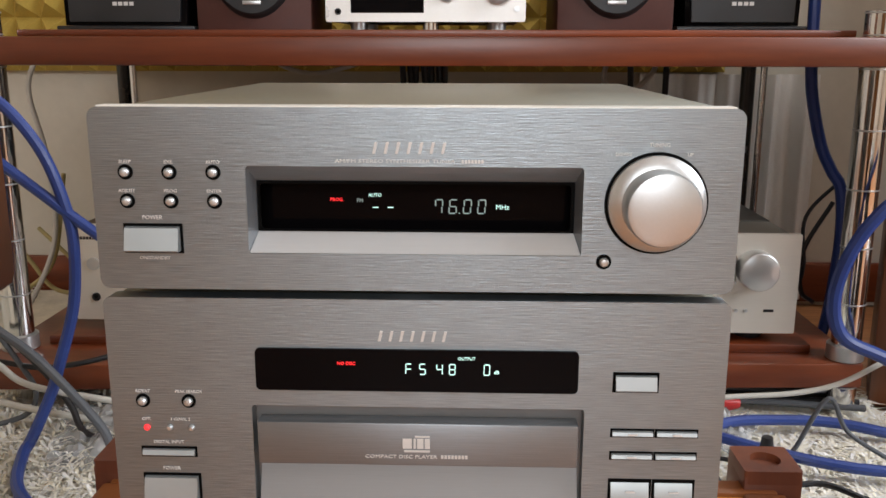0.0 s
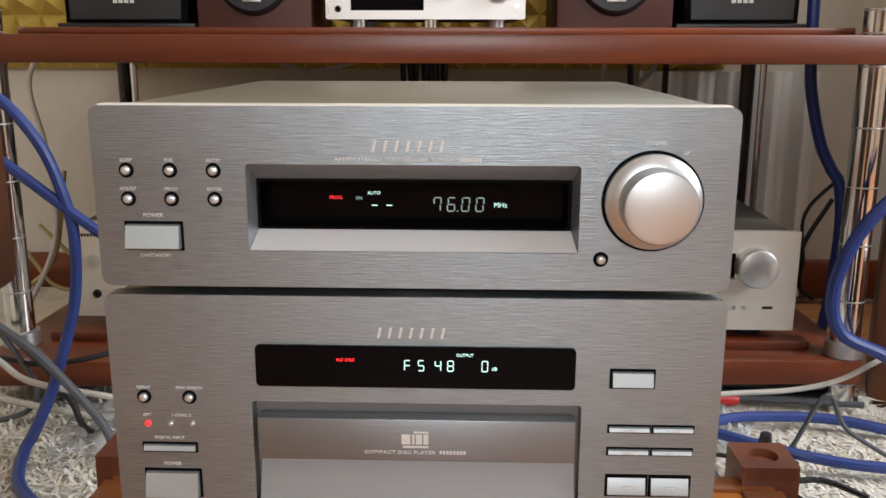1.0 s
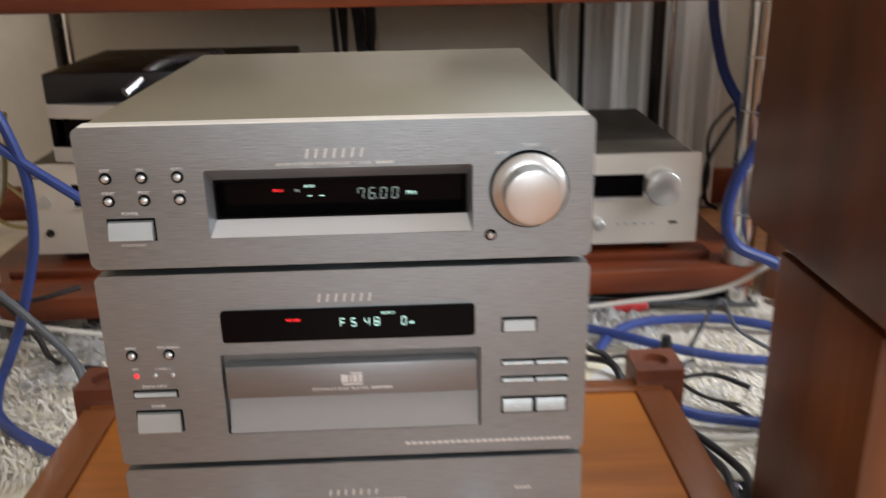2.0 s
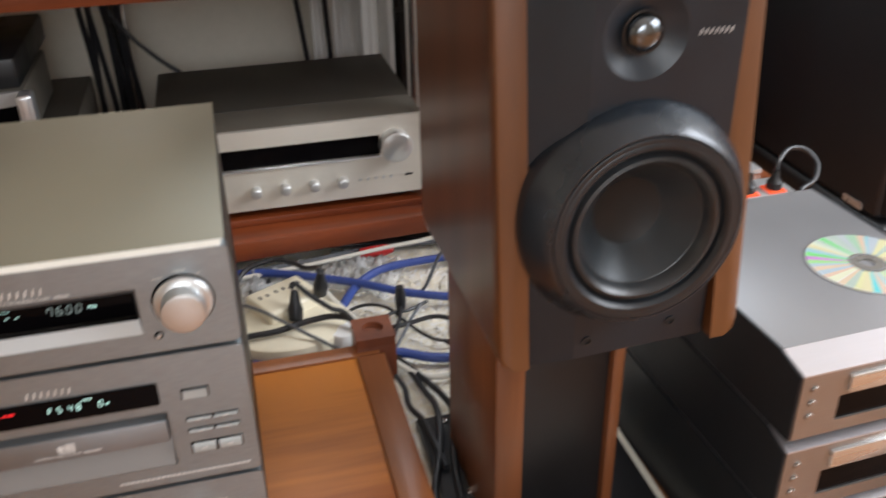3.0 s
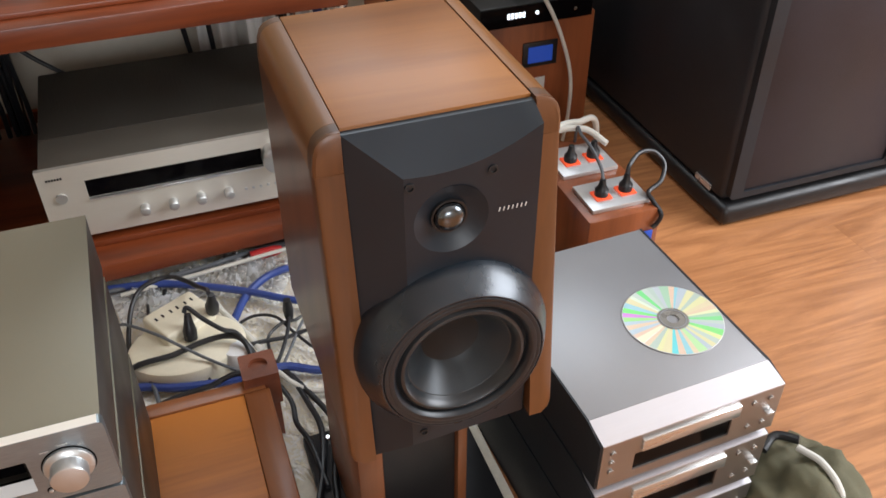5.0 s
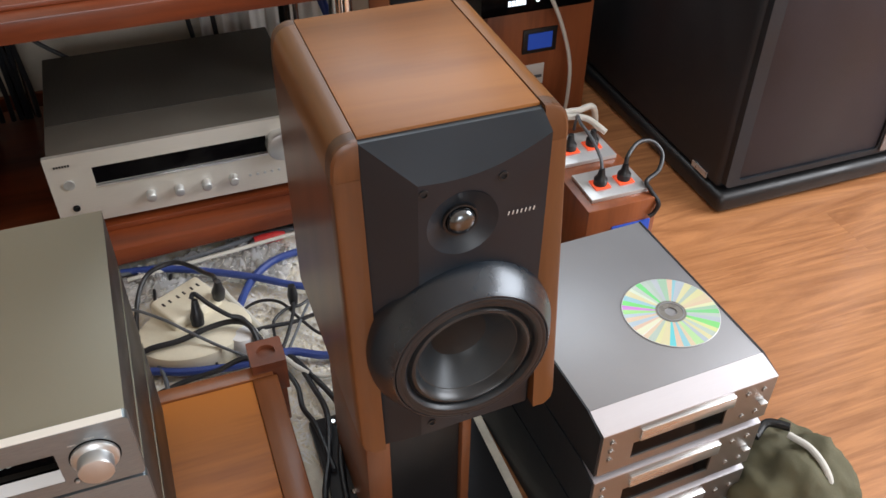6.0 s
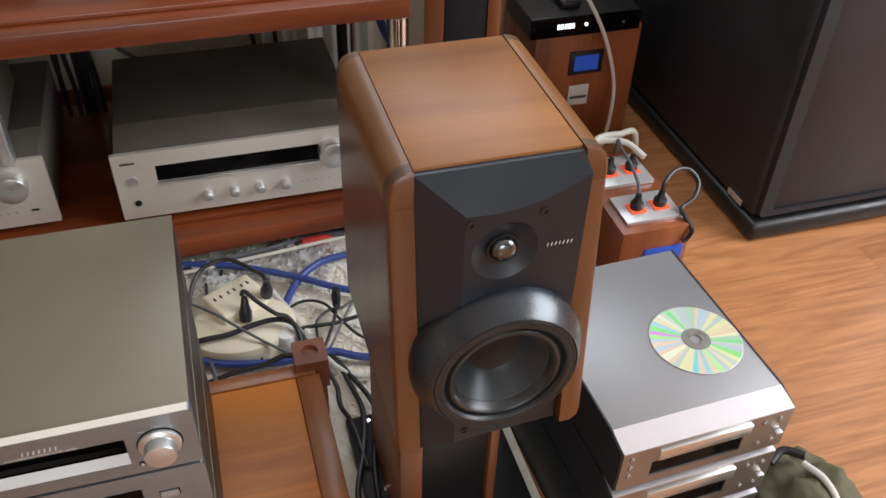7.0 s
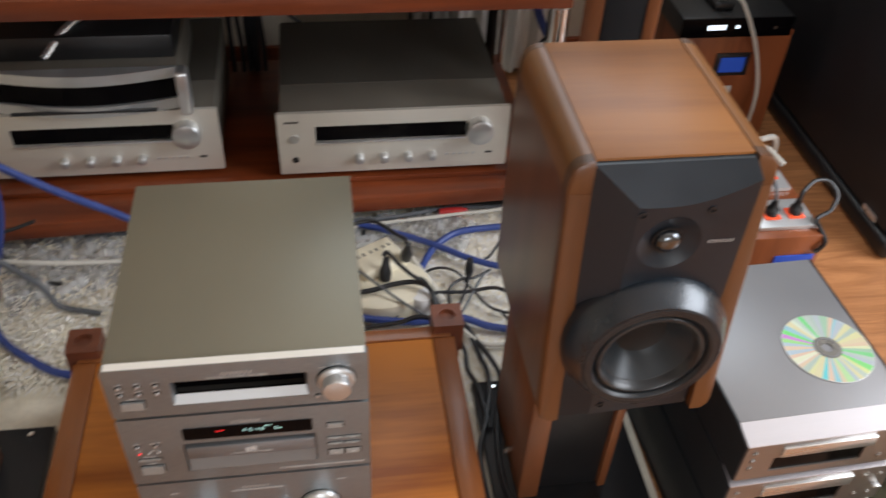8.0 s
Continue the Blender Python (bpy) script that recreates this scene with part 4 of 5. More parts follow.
def shelf_speaker(x0, x1):
    s = thing("shelf_speaker", "dark red brown mini loudspeaker with a black oval front", "mini loudspeaker", ((x0 + x1) / 2, 0.98, 0.5265), group="mini loudspeakers on the upper shelf")
    part("cabinet", box(x0, x1, 0.905, 1.09, 0.5268, 0.76, 0.003), PURPLEBROWN, s)
    xm, a = (x0 + x1) / 2, (x1 - x0) / 2 - 0.012
    rings = []
    for y, k in ((0.905, 1.0), (0.899, 0.98), (0.895, 0.93)):
        rings.append([(xm + a * k * math.cos(2 * math.pi * i / 48), y, 0.648 + 0.104 * k * math.sin(2 * math.pi * i / 48)) for i in range(48)])
    part("grille", loft(rings), BLACK, s, "black oval grille")
    part("badge", box(xm - 0.013, xm + 0.013, 0.8925, 0.8955, 0.5630, 0.5685, 0.0008), SATIN, s, "small silver badge")
    return s


UPPER += [shelf_speaker(-0.366, -0.203), shelf_speaker(0.142, 0.304)]


def satellite(x0, x1):
    s = thing("satellite_speaker", "gloss black satellite loudspeaker with a tapered body", "satellite loudspeaker", ((x0 + x1) / 2, 0.98, 0.5265), group="satellite loudspeakers on the upper shelf")
    part("base", box(x0, x1, 0.900, 1.06, 0.5268, 0.5345, 0.002), BLACK, s)
    part("body", loft([[(x0 + 0.012 - u, 0.905 + w, z), (x1 - 0.012 + u, 0.905 + w, z), (x1 - 0.004, 1.05, z), (x0 + 0.004, 1.05, z)] for u, w, z in ((0.0, 0.0, 0.535), (0.006, 0.010, 0.68))]), GLASS, s, "gloss black tapered body")
    part("front", loft([[(x0 + 0.020 - u, 0.900 + w, z), (x1 - 0.020 + u, 0.900 + w, z), (x1 - 0.020 + u, 0.9045 + w, z), (x0 + 0.020 - u, 0.9045 + w, z)] for u, w, z in ((0.0, 0.0, 0.540), (0.006, 0.010, 0.675))]), BLACK, s, "matt black front cloth")
    xm = (x0 + x1) / 2
    bars(spread(xm - 0.016, xm + 0.016, 4, 0.25), 0.9005, 0.562, 0.567, PRINT, s, name="maker_mark")
    return s


UPPER += [satellite(-0.567, -0.369), satellite(0.308, 0.488)]
for ob in UPPER:
    ob.location.z -= 0.009


# ---- mini deck stack beside the loudspeaker ----
def mini_deck(name, label, z0, z1, top):
    d = thing(name, label, "mini deck", (0.6965, 0.112, z0), 2.4, "stacked mini decks")
    h = z1 - z0
    w, f, b = 0.1170, -0.152, 0.146
    part("case_body", box(-w + 0.001, w - 0.001, f + 0.0075, b, 0.007, h - 0.0085, 0.001), BLACK, d, local=True)
    for x in (-w, w):
        part("side_panel", loft([[(x + d, f + 0.002, 0.004), (x + d, f + 0.002, h - 0.0092), (x + d, f + 0.0325, h + 0.0007), (x + d, b, h + 0.0007), (x + d, b, 0.004)] for d in (-0.0012, 0.0012)]), BIGBLACK, d, "black side panel", local=True)
    part("cover", box(-w + 0.001, w - 0.001, f + 0.0325, b, h - 0.0028, h, 0.0005), MD_TOP, d, "grey metal top plate", local=True)
    part("front_bevel", loft([[(x, f + 0.0320, h), (x, f, h - 0.0075), (x, f, h - 0.0093), (x, f + 0.0320, h - 0.0040)] for x in (-w + 0.001, w - 0.001)]), MD_BEVEL, d, "bright sloping front edge", local=True)
    part("front_panel", pierced(-w + 0.001, w - 0.001, 0.005, h - 0.0095, 0.001, [(-0.074, 0.052, h * 0.22, h * 0.55, 0.001)], f, f + 0.007), MD_FACE, d, local=True)
    part("display", box(-0.074, 0.052, f + 0.002, f + 0.006, h * 0.22, h * 0.55), GLASS, d, "dark display window", local=True)
    part("tray", box(-0.068, 0.058, f - 0.004, f + 0.002, h * 0.60, h * 0.82, 0.0012), LIP, d, "bright loading flap", local=True)
    for x, z in ((-0.103, 0.72), (-0.103, 0.54), (-0.103, 0.36), (0.078, 0.72), (0.100, 0.72), (0.078, 0.25), (0.098, 0.25)):
        part("button", lathe([(0.0036, 0), (0.0036, -0.0018), (0.003, -0.0024), (0, -0.0026)], (x, f, h * z), "y", 18), MD_FACE, d, local=True)
    part("lever", box(0.096, 0.106, f - 0.007, f, h * 0.45, h * 0.49, 0.001), SATIN, d, local=True)
    for x in (-0.09, 0.09):
        for y in (f + 0.03, b - 0.03):
            part("foot", lathe([(0.011, 0.0), (0.012, 0.007)], (x, y, 0), "z", 16), BLACK, d, local=True)
    return d


mini_deck("mini_disc_deck", "silver and black mini deck with a disc lying on top", 0.2195, 0.3025, True)
mini_deck("mini_tuner_deck", "silver and black mini deck in the middle of a stack", 0.1285, 0.2180, True)
mini_deck("mini_amplifier", "silver and black mini deck at the foot of a stack", 0.0020, 0.1270, True)


def compact_disc():
    d = thing("compact_disc", "shiny compact disc with rainbow sheen lying on a deck", "compact disc", (0.7520, 0.0920, 0.3028), 25)
    part("foil", lathe([(0.0190, 0.0), (0.0592, 0.0), (0.0592, 0.0013), (0.0190, 0.0013), (0.0190, 0.0)], (0, 0, 0), "z", 96), DISC, d, "foil with the rainbow sheen in its colour", local=True)
    part("rim", lathe([(0.0593, 0.0), (0.0600, 0.0002), (0.0600, 0.0011), (0.0593, 0.0013), (0.0593, 0.0)], (0, 0, 0), "z", 96), STEELPLATE, d, local=True)
    part("hub", lathe([(0.0075, 0.0), (0.0189, 0.0), (0.0189, 0.0012), (0.0075, 0.0012), (0.0075, 0.0)], (0, 0, 0), "z", 64), HUB, d, "clear grey hub", local=True)
    part("stack_ring", lathe([(0.0165, 0.0012), (0.0165, 0.0016), (0.0150, 0.0016), (0.0150, 0.0012)], (0, 0, 0), "z", 64), MD_TOP, d, local=True)
    return d


compact_disc()


# ---- power boxes, tall black speaker and the speaker behind ----
def socket_plate(p, x0, x1, y0, y1, z):
    pl = part("socket_plate", box(x0, x1, y0, y1, z, z + 0.008, 0.001), STEELPLATE, p, "grey metal socket plate")
    for fx in (0.3, 0.72):
        x, y = x0 + (x1 - x0) * fx, y0 + (y1 - y0) * 0.45
        part("socket", box(x - 0.015, x + 0.015, y - 0.015, y + 0.015, z + 0.0081, z + 0.0112, 0.002), ORANGE, pl, "orange glowing socket")
        plug = part("plug", lathe([(0.012, z + 0.0116), (0.012, z + 0.022), (0.007, z + 0.029), (0.005, z + 0.042), (0, z + 0.042)], (x, y, 0), "z", 18), BLACK, pl, "black plug")
    return pl


def power_box():
    p = thing("power_conditioner", "cherry wood power box with glowing sockets on its top", "power box", (0.93, 0.60, 0.0))
    part("cabinet", box(0.856, 0.992, 0.470, 0.720, 0.002, 0.155, 0.003), RACK_Y, p, "cherry veneered box")
    part("display", box(0.905, 0.980, 0.4665, 0.4698, 0.080, 0.112, 0.001), BLUE, p, "blue lit display")
    socket_plate(p, 0.872, 0.982, 0.490, 0.568, 0.1552)
    socket_plate(p, 0.872, 0.980, 0.600, 0.690, 0.1552)
    return p


power_box()


def tall_box():
    p = thing("power_cabinet", "tall cherry wood cabinet with a small blue display", "cabinet", (1.02, 1.13, 0.0))
    part("cabinet", box(0.886, 1.133, 1.000, 1.30, 0.002, 0.275, 0.003), RACK_Y, p)
    b = part("display", box(0.969, 1.049, 0.9965, 0.9998, 0.169, 0.225, 0.001), BLACK, p, "black display bezel")
    part("screen", box(0.981, 1.037, 0.9945, 0.9963, 0.179, 0.215), BLUE, b, "blue lit screen")
    s = part("sticker", box(0.977, 1.025, 0.9985, 0.9998, 0.091, 0.141), PRINT, p, "white sticker")
    bars([(0.981, 1.021)], 0.9980, 0.107, 0.114, CABLE_GREY, s, name="print")
    return p


tall_box()
t = thing("set_top_box", "glossy black set-top box with a lit front", "set-top box", (0.99, 1.1, 0.2752))
part("case_body", box(0.859, 1.106, 0.972, 1.20, 0.279, 0.325, 0.003), BLACK, t)
part("front", box(0.859, 1.106, 0.967, 0.9718, 0.281, 0.323, 0.001), GLASS, t, "gloss black front")
bars(spread(0.916, 0.957, 5, 0.3), 0.9665, 0.299, 0.31, WHITEGLOW, t, name="lit_figures")
part("lamp", lathe([(0.004, 0), (0.004, -0.001), (0, -0.001)], (0.981, 0.967, 0.305), "y", 12), WHITEGLOW, t)
part("button", lathe([(0.004, 0), (0.004, -0.002), (0, -0.002)], (1.066, 0.967, 0.302), "y", 12), CHROME, t)
for x in (0.881, 1.081):
    part("foot", lathe([(0.01, 0.2752), (0.01, 0.279)], (x, 1.0, 0), "z", 12), BLACK, t)
solid("remote_control", box(0.936, 0.981, 1.00, 1.14, 0.3255, 0.343, 0.006, 3), BLACK, "black remote control lying on the set-top box", "remote control", (0.967, 1.07, 0.3255))


def black_speaker():
    s = thing("floor_speaker", "tall black floor loudspeaker with dark grille clouded by painted reflections", "floor loudspeaker", (1.47, 0.83, 0.0))
    part("cabinet", box(1.190, 1.735, 0.575, 1.318, 0.045, 1.25, 0.012, 3), BIGBLACK, s, "black vinyl cabinet")
    part("plinth", box(1.182, 1.745, 0.548, 1.325, 0.002, 0.0445, 0.014, 3), BLACK, s, "rounded black plinth")
    part("baffle_frame", pierced(1.198, 1.728, 0.055, 1.24, 0.01, [(1.226, 1.560, 0.068, 1.22, 0.008)], 0.560, 0.5748), BIGBLACK, s, "black frame round the grille")
    part("grille", box(1.227, 1.559, 0.564, 0.5742, 0.069, 1.219, 0.002), GRILLE, s, "dark grille with cloudy reflections in its colour")
    part("trim", box(1.565, 1.720, 0.556, 0.5595, 0.062, 1.20, 0.001), MD_TOP, s, "pale grey trim panel")
    part("badge", box(1.187, 1.1895, 0.61, 0.66, 0.050, 0.062), STEELPLATE, s, "small silver plate")
    return s


black_speaker().location.x += 0.014


def tower():
    s = thing("tower_speaker", "slim tower loudspeaker with brown wooden edges and black front", "tower loudspeaker", (0.580, 0.800, 0.0), -24)
    part("cabinet", box(0.0, 0.134, 0.016, 0.20, 0.002, 1.05, 0.004), CHEEK_V, s, "dark brown wooden cabinet", local=True)
    part("edge", box(0.001, 0.036, 0.0, 0.0158, 0.01, 1.04, 0.004), STANDWOOD, s, "brown wooden edge", local=True)
    part("edge", box(0.111, 0.133, 0.0, 0.0158, 0.01, 1.04, 0.004), STANDWOOD, s, "brown wooden edge", local=True)
    part("grille", box(0.037, 0.110, 0.004, 0.0158, 0.02, 1.03, 0.003), BIGBLACK, s, "black cloth front", local=True)
    return s


tower()


# ---- olive bag on the floor ----
def bag():
    b = thing("canvas_bag", "crumpled olive canvas bag with a white strap on the floor", "bag", (0.90, -0.05, 0.0))
    bm = bmesh.new()
    bmesh.ops.create_icosphere(bm, subdivisions=5, radius=1)
    for v in bm.verts:
        p = v.co.copy()
        k = 1 + 0.20 * noise.noise(p * 1.7) + 0.10 * noise.noise(p * 4.3) - 0.07 * abs(noise.noise(p * 7.0 + Vector((3, 1, 2))))
        v.co = Vector((p.x * 0.088 * k, p.y * 0.100 * k, max(0.003, 0.052 + p.z * 0.085 * k)))
    bm.transform(Matrix.Translation((0.895, -0.055, 0)))
    part("bag_body", bm, OLIVE, b, sharp=80)
    part("strap", tube([(0.895, -0.02, 0.135), (0.905, -0.055, 0.139), (0.905, -0.095, 0.125), (0.90, -0.145, 0.07), (0.895, -0.165, 0.01)], 0.0045), WEBBING, b, "white webbing strap")
    part("strap", tube([(0.86, 0.0, 0.122), (0.885, 0.01, 0.128), (0.905, -0.01, 0.134)], 0.006), BLACK, b, "black strap end")
    return b


bag()


# ---- cream power strip and plugs on the rug ----
def power_strip():
    p = thing("extension_socket", "cream plastic extension socket block with a round cable drum", "extension socket", (0.19, 0.58, 0.012))
    rings = []
    for z, k in ((0.014, 0.97), (0.018, 1.0), (0.044, 1.0), (0.052, 0.96), (0.055, 0.88)):
        rings.append([(0.190 + 0.092 * k * math.cos(2 * math.pi * i / 56), 0.528 + 0.068 * k * math.sin(2 * math.pi * i / 56), z) for i in range(56)])
    part("drum", loft(rings), CREAM, p, "flat cream oval drum")
    bm = box(-0.046, 0.046, -0.036, 0.036, 0.014, 0.074, 0.006, 3)
    bm.transform(pose(0.188, 0.580, 0, 0, 0, 28))
    blk = part("socket_block", bm, CREAM, p, "cream socket block")
    for i in (-1, 0, 1):
        for a in (-0.006, 0.006):
            hole = box(i * 0.027 + a - 0.0016, i * 0.027 + a + 0.0016, 0.008, 0.016, 0.0738, 0.0746)
            hole.transform(pose(0.188, 0.580, 0, 0, 0, 28))
            part("socket_slot", hole, BLACK, blk)
    for x, y, z, lean in ((0.199, 0.532, 0.056, -16), (0.240, 0.566, 0.0735, 14)):
        bm = lathe([(0.010, 0.0), (0.011, 0.016), (0.008, 0.026), (0.005, 0.044), (0, 0.045)], (0, 0, 0), "z", 16)
        bm.transform(pose(x, y, z, lean, 4, 0))
        part("plug", bm, CABLE_BLACK, blk, "black mains plug")
    lid = lathe([(0.024, 0.014), (0.026, 0.044), (0.020, 0.054), (0, 0.056)], (0.262, 0.492, 0), "z", 28)
    part("cap", lid, WHITEPLASTIC, p, "white rounded end cap")
    return p


power_strip()


# ---- cables ----
def cable(points, r, material, label, name="cable", seg=10):
    points = [(x, y, z + 0.009) if 0.0185 < z < 0.035 and x < 0.572 else (x, y, z) for x, y, z in points]
    low = min(points, key=lambda q: q[2])
    return solid(name, tube(points, r, seg), material, label, "cable", low)


B, K = "thick blue audio cable lying in loops behind the stack", "thin black mains cable lying on the rug"
W, G = "thin white cable running along the rack", "thin grey cable lying on the rug"
cable([(-0.56, 0.62, 0.46), (-0.498, 0.60, 0.435), (-0.457, 0.60, 0.382), (-0.435, 0.60, 0.317), (-0.430, 0.60, 0.270), (-0.437, 0.60, 0.202), (-0.456, 0.59, 0.132), (-0.469, 0.59, 0.097), (-0.486, 0.57, 0.051), (-0.484, 0.54, 0.032), (-0.457, 0.476, 0.026), (-0.402, 0.425, 0.022), (-0.331, 0.382, 0.024), (-0.24, 0.385, 0.022), (-0.10, 0.45, 0.022), (0.02, 0.49, 0.022), (0.110, 0.478, 0.024), (0.158, 0.460, 0.024), (0.201, 0.450, 0.024), (0.253, 0.443, 0.024), (0.324, 0.446, 0.024), (0.379, 0.420, 0.022), (0.47, 0.40, 0.022), (0.56, 0.42, 0.020)], 0.0068, CABLE_BLUE, B, "blue_cable")
cable([(-0.60, 0.62, 0.43), (-0.49, 0.60, 0.356), (-0.411, 0.60, 0.294), (-0.33, 0.60, 0.235), (-0.251, 0.60, 0.185), (-0.16, 0.62, 0.10), (-0.08, 0.66, 0.03), (0.02, 0.735, 0.026), (0.09, 0.727, 0.036), (0.158, 0.707, 0.042), (0.225, 0.677, 0.042), (0.302, 0.633, 0.042), (0.377, 0.583, 0.040), (0.46, 0.555, 0.026), (0.56, 0.55, 0.022), (0.66, 0.58, 0.012)], 0.0065, CABLE_BLUE, B, "blue_cable")
cable([(0.264, 0.560, 0.022), (0.272, 0.581, 0.024), (0.296, 0.624, 0.026), (0.322, 0.649, 0.030), (0.351, 0.667, 0.030), (0.392, 0.675, 0.030), (0.48, 0.680, 0.026), (0.56, 0.655, 0.02), (0.68, 0.64, 0.012)], 0.0068, CABLE_BLUE, B, "blue_cable")
cable([(0.512, 0.95, 0.64), (0.513, 0.95, 0.563), (0.517, 0.95, 0.468), (0.524, 0.95, 0.419), (0.542, 0.95, 0.355), (0.560, 0.95, 0.319), (0.578, 0.95, 0.286), (0.588, 0.96, 0.20), (0.585, 0.98, 0.06), (0.58, 1.02, 0.02)], 0.0085, CABLE_BLUE, "thick blue audio cable hanging beside the rack post", "blue_cable")
cable([(0.60, 0.70, 0.36), (0.525, 0.68, 0.316), (0.487, 0.68, 0.264), (0.469, 0.68, 0.200), (0.484, 0.68, 0.149), (0.541, 0.68, 0.120), (0.60, 0.685, 0.08), (0.65, 0.69, 0.012)], 0.0085, CABLE_BLUE, "thick blue audio cable looping beside the rack post", "blue_cable")
cable([(0.10, 0.70, 0.03), (0.24, 0.705, 0.045), (0.357, 0.70, 0.059), (0.436, 0.70, 0.065), (0.492, 0.70, 0.078), (0.536, 0.70, 0.102), (0.60, 0.72, 0.13)], 0.0035, CABLE_WHITE, W, "white_cable")
cable([(0.300, 0.455, 0.020), (0.316, 0.437, 0.022), (0.330, 0.411, 0.022), (0.352, 0.388, 0.020), (0.381, 0.379, 0.020), (0.45, 0.385, 0.020)], 0.0042, CABLE_WHITE, W, "white_cable")
cable([(0.245, 0.62, 0.05), (0.258, 0.58, 0.050), (0.282, 0.535, 0.040), (0.300, 0.49, 0.024)], 0.0052, CABLE_WHITE, W, "white_cable")
cable([(0.395, 0.60, 0.020), (0.407, 0.60, 0.036), (0.440, 0.60, 0.100), (0.467, 0.60, 0.058), (0.516, 0.58, 0.020)], 0.0028, CABLE_GREY, G, "grey_cable")
cable([(-0.651, 1.0, 0.4815), (-0.668, 1.0, 0.427), (-0.649, 1.0, 0.319), (-0.645, 0.98, 0.179), (-0.70, 0.90, 0.04), (-0.73, 0.84, 0.018)], 0.0040, CABLE_WHITE, W, "white_cable")
cable([(-0.70, 1.05, 0.20), (-0.60, 1.0, 0.135), (-0.55, 0.98, 0.110), (-0.50, 1.0, 0.109)], 0.0035, CABLE_YELLOW, "yellowed thin cable on the lower shelf", "yellow_cable")
cable([(-0.58, 0.56, 0.24), (-0.505, 0.55, 0.190), (-0.457, 0.55, 0.151), (-0.396, 0.55, 0.076), (-0.37, 0.54, 0.025), (-0.30, 0.52, 0.020)], 0.0055, CABLE_GREY, G, "grey_cable")
cable([(-0.62, 0.62, 0.17), (-0.539, 0.60, 0.131), (-0.501, 0.60, 0.103), (-0.413, 0.60, 0.086), (-0.30, 0.62, 0.06), (-0.2, 0.66, 0.02)], 0.0040, CABLE_WHITE, W, "white_cable")
cable([(-0.60, 0.66, 0.06), (-0.50, 0.65, 0.045), (-0.42, 0.66, 0.020), (-0.30, 0.66, 0.020)], 0.0045, CABLE_WHITE, W, "white_cable")
cable([(-0.62, 0.66, 0.19), (-0.583, 0.66, 0.163), (-0.543, 0.66, 0.131), (-0.502, 0.65, 0.095), (-0.472, 0.64, 0.060), (-0.445, 0.62, 0.022), (-0.38, 0.60, 0.020)], 0.0042, CABLE_BLACK, "dark cable dropping to the rug beside the rack", "black_cable")
cable([(-0.60, 0.67, 0.17), (-0.567, 0.66, 0.146), (-0.541, 0.66, 0.105), (-0.525, 0.66, 0.070), (-0.537, 0.655, 0.032), (-0.58, 0.64, 0.02)], 0.0034, CABLE_GREY, "dark cable dropping to the rug beside the rack", "grey_cable")
cable([(-0.66, 0.67, 0.105), (-0.58, 0.665, 0.108), (-0.52, 0.66, 0.102), (-0.47, 0.665, 0.106), (-0.42, 0.68, 0.115)], 0.0036, CABLE_BLACK, "dark cable in front of the lower shelf", "black_cable")
cable([(-0.80, 1.0, 0.30), (-0.76, 1.0, 0.24), (-0.723, 1.0, 0.198), (-0.69, 1.0, 0.15), (-0.658, 1.0, 0.109), (-0.60, 1.0, 0.098)], 0.0035, CABLE_YELLOW, "yellowed thin cable hanging behind the rack", "yellow_cable")
cable([(-0.625, 1.0, 0.30), (-0.635, 1.0, 0.24), (-0.649, 1.0, 0.174), (-0.67, 1.0, 0.135), (-0.709, 1.0, 0.101), (-0.75, 1.0, 0.03)], 0.0035, CABLE_YELLOW, "yellowed thin cable hanging behind the rack", "yellow_cable")
cable([(-0.315, 1.15, 0.4815), (-0.300, 1.15, 0.466), (-0.246, 1.15, 0.453), (-0.175, 1.15, 0.468), (-0.155, 1.15, 0.4815)], 0.0040, CABLE_WHITE, "thin white cable sagging under the upper shelf", "white_cable")
cable([(0.255, 1.16, 0.4815), (0.25, 1.16, 0.44), (0.29, 1.165, 0.42), (0.33, 1.16, 0.455), (0.335, 1.16, 0.4815)], 0.0045, CABLE_WHITE, "thin white cable sagging under the upper shelf", "white_cable")
cable([(0.576, 0.97, 0.267), (0.531, 0.95, 0.197), (0.532, 0.95, 0.134), (0.56, 0.97, 0.109)], 0.0035, CABLE_BLACK, "thin black cable beside the receiver", "black_cable")
cable([(0.60, 1.0, 0.30), (0.545, 0.99, 0.24), (0.545, 0.98, 0.16), (0.53, 0.98, 0.108)], 0.0030, CABLE_BLACK, "thin black cable beside the receiver", "black_cable")
for x, w in ((-0.092, 0.004), (-0.080, 0.010), (-0.068, -0.012), (-0.056, 0.012), (-0.044, -0.004), (-0.032, 0.010), (-0.020, -0.008), (0.285, 0.02), (0.345, 0.01)):
    cable([(x, 1.12, 0.4815), (x + w * 0.4, 1.14, 0.40), (x + w, 1.165, 0.30), (x + w * 1.6, 1.185, 0.18), (x + w * 1.5, 1.19, 0.109)], 0.0052, CABLE_BLACK, "black cable hanging behind the receivers", "black_cable")
cable([(-0.06, 1.14, 0.4725), (-0.05, 1.15, 0.40), (-0.025, 1.15, 0.344), (0.025, 1.15, 0.285), (0.085, 1.15, 0.231), (0.12, 1.16, 0.18), (0.14, 1.18, 0.109)], 0.0042, CABLE_BLACK, "black cable running down behind the receivers", "black_cable")
cable([(0.165, 1.20, 0.109), (0.188, 1.20, 0.198), (0.219, 1.20, 0.217), (0.249, 1.20, 0.217), (0.27, 1.20, 0.19), (0.275, 1.20, 0.109)], 0.0045, CABLE_WHITE, "white cable looping up behind the receiver", "white_cable")
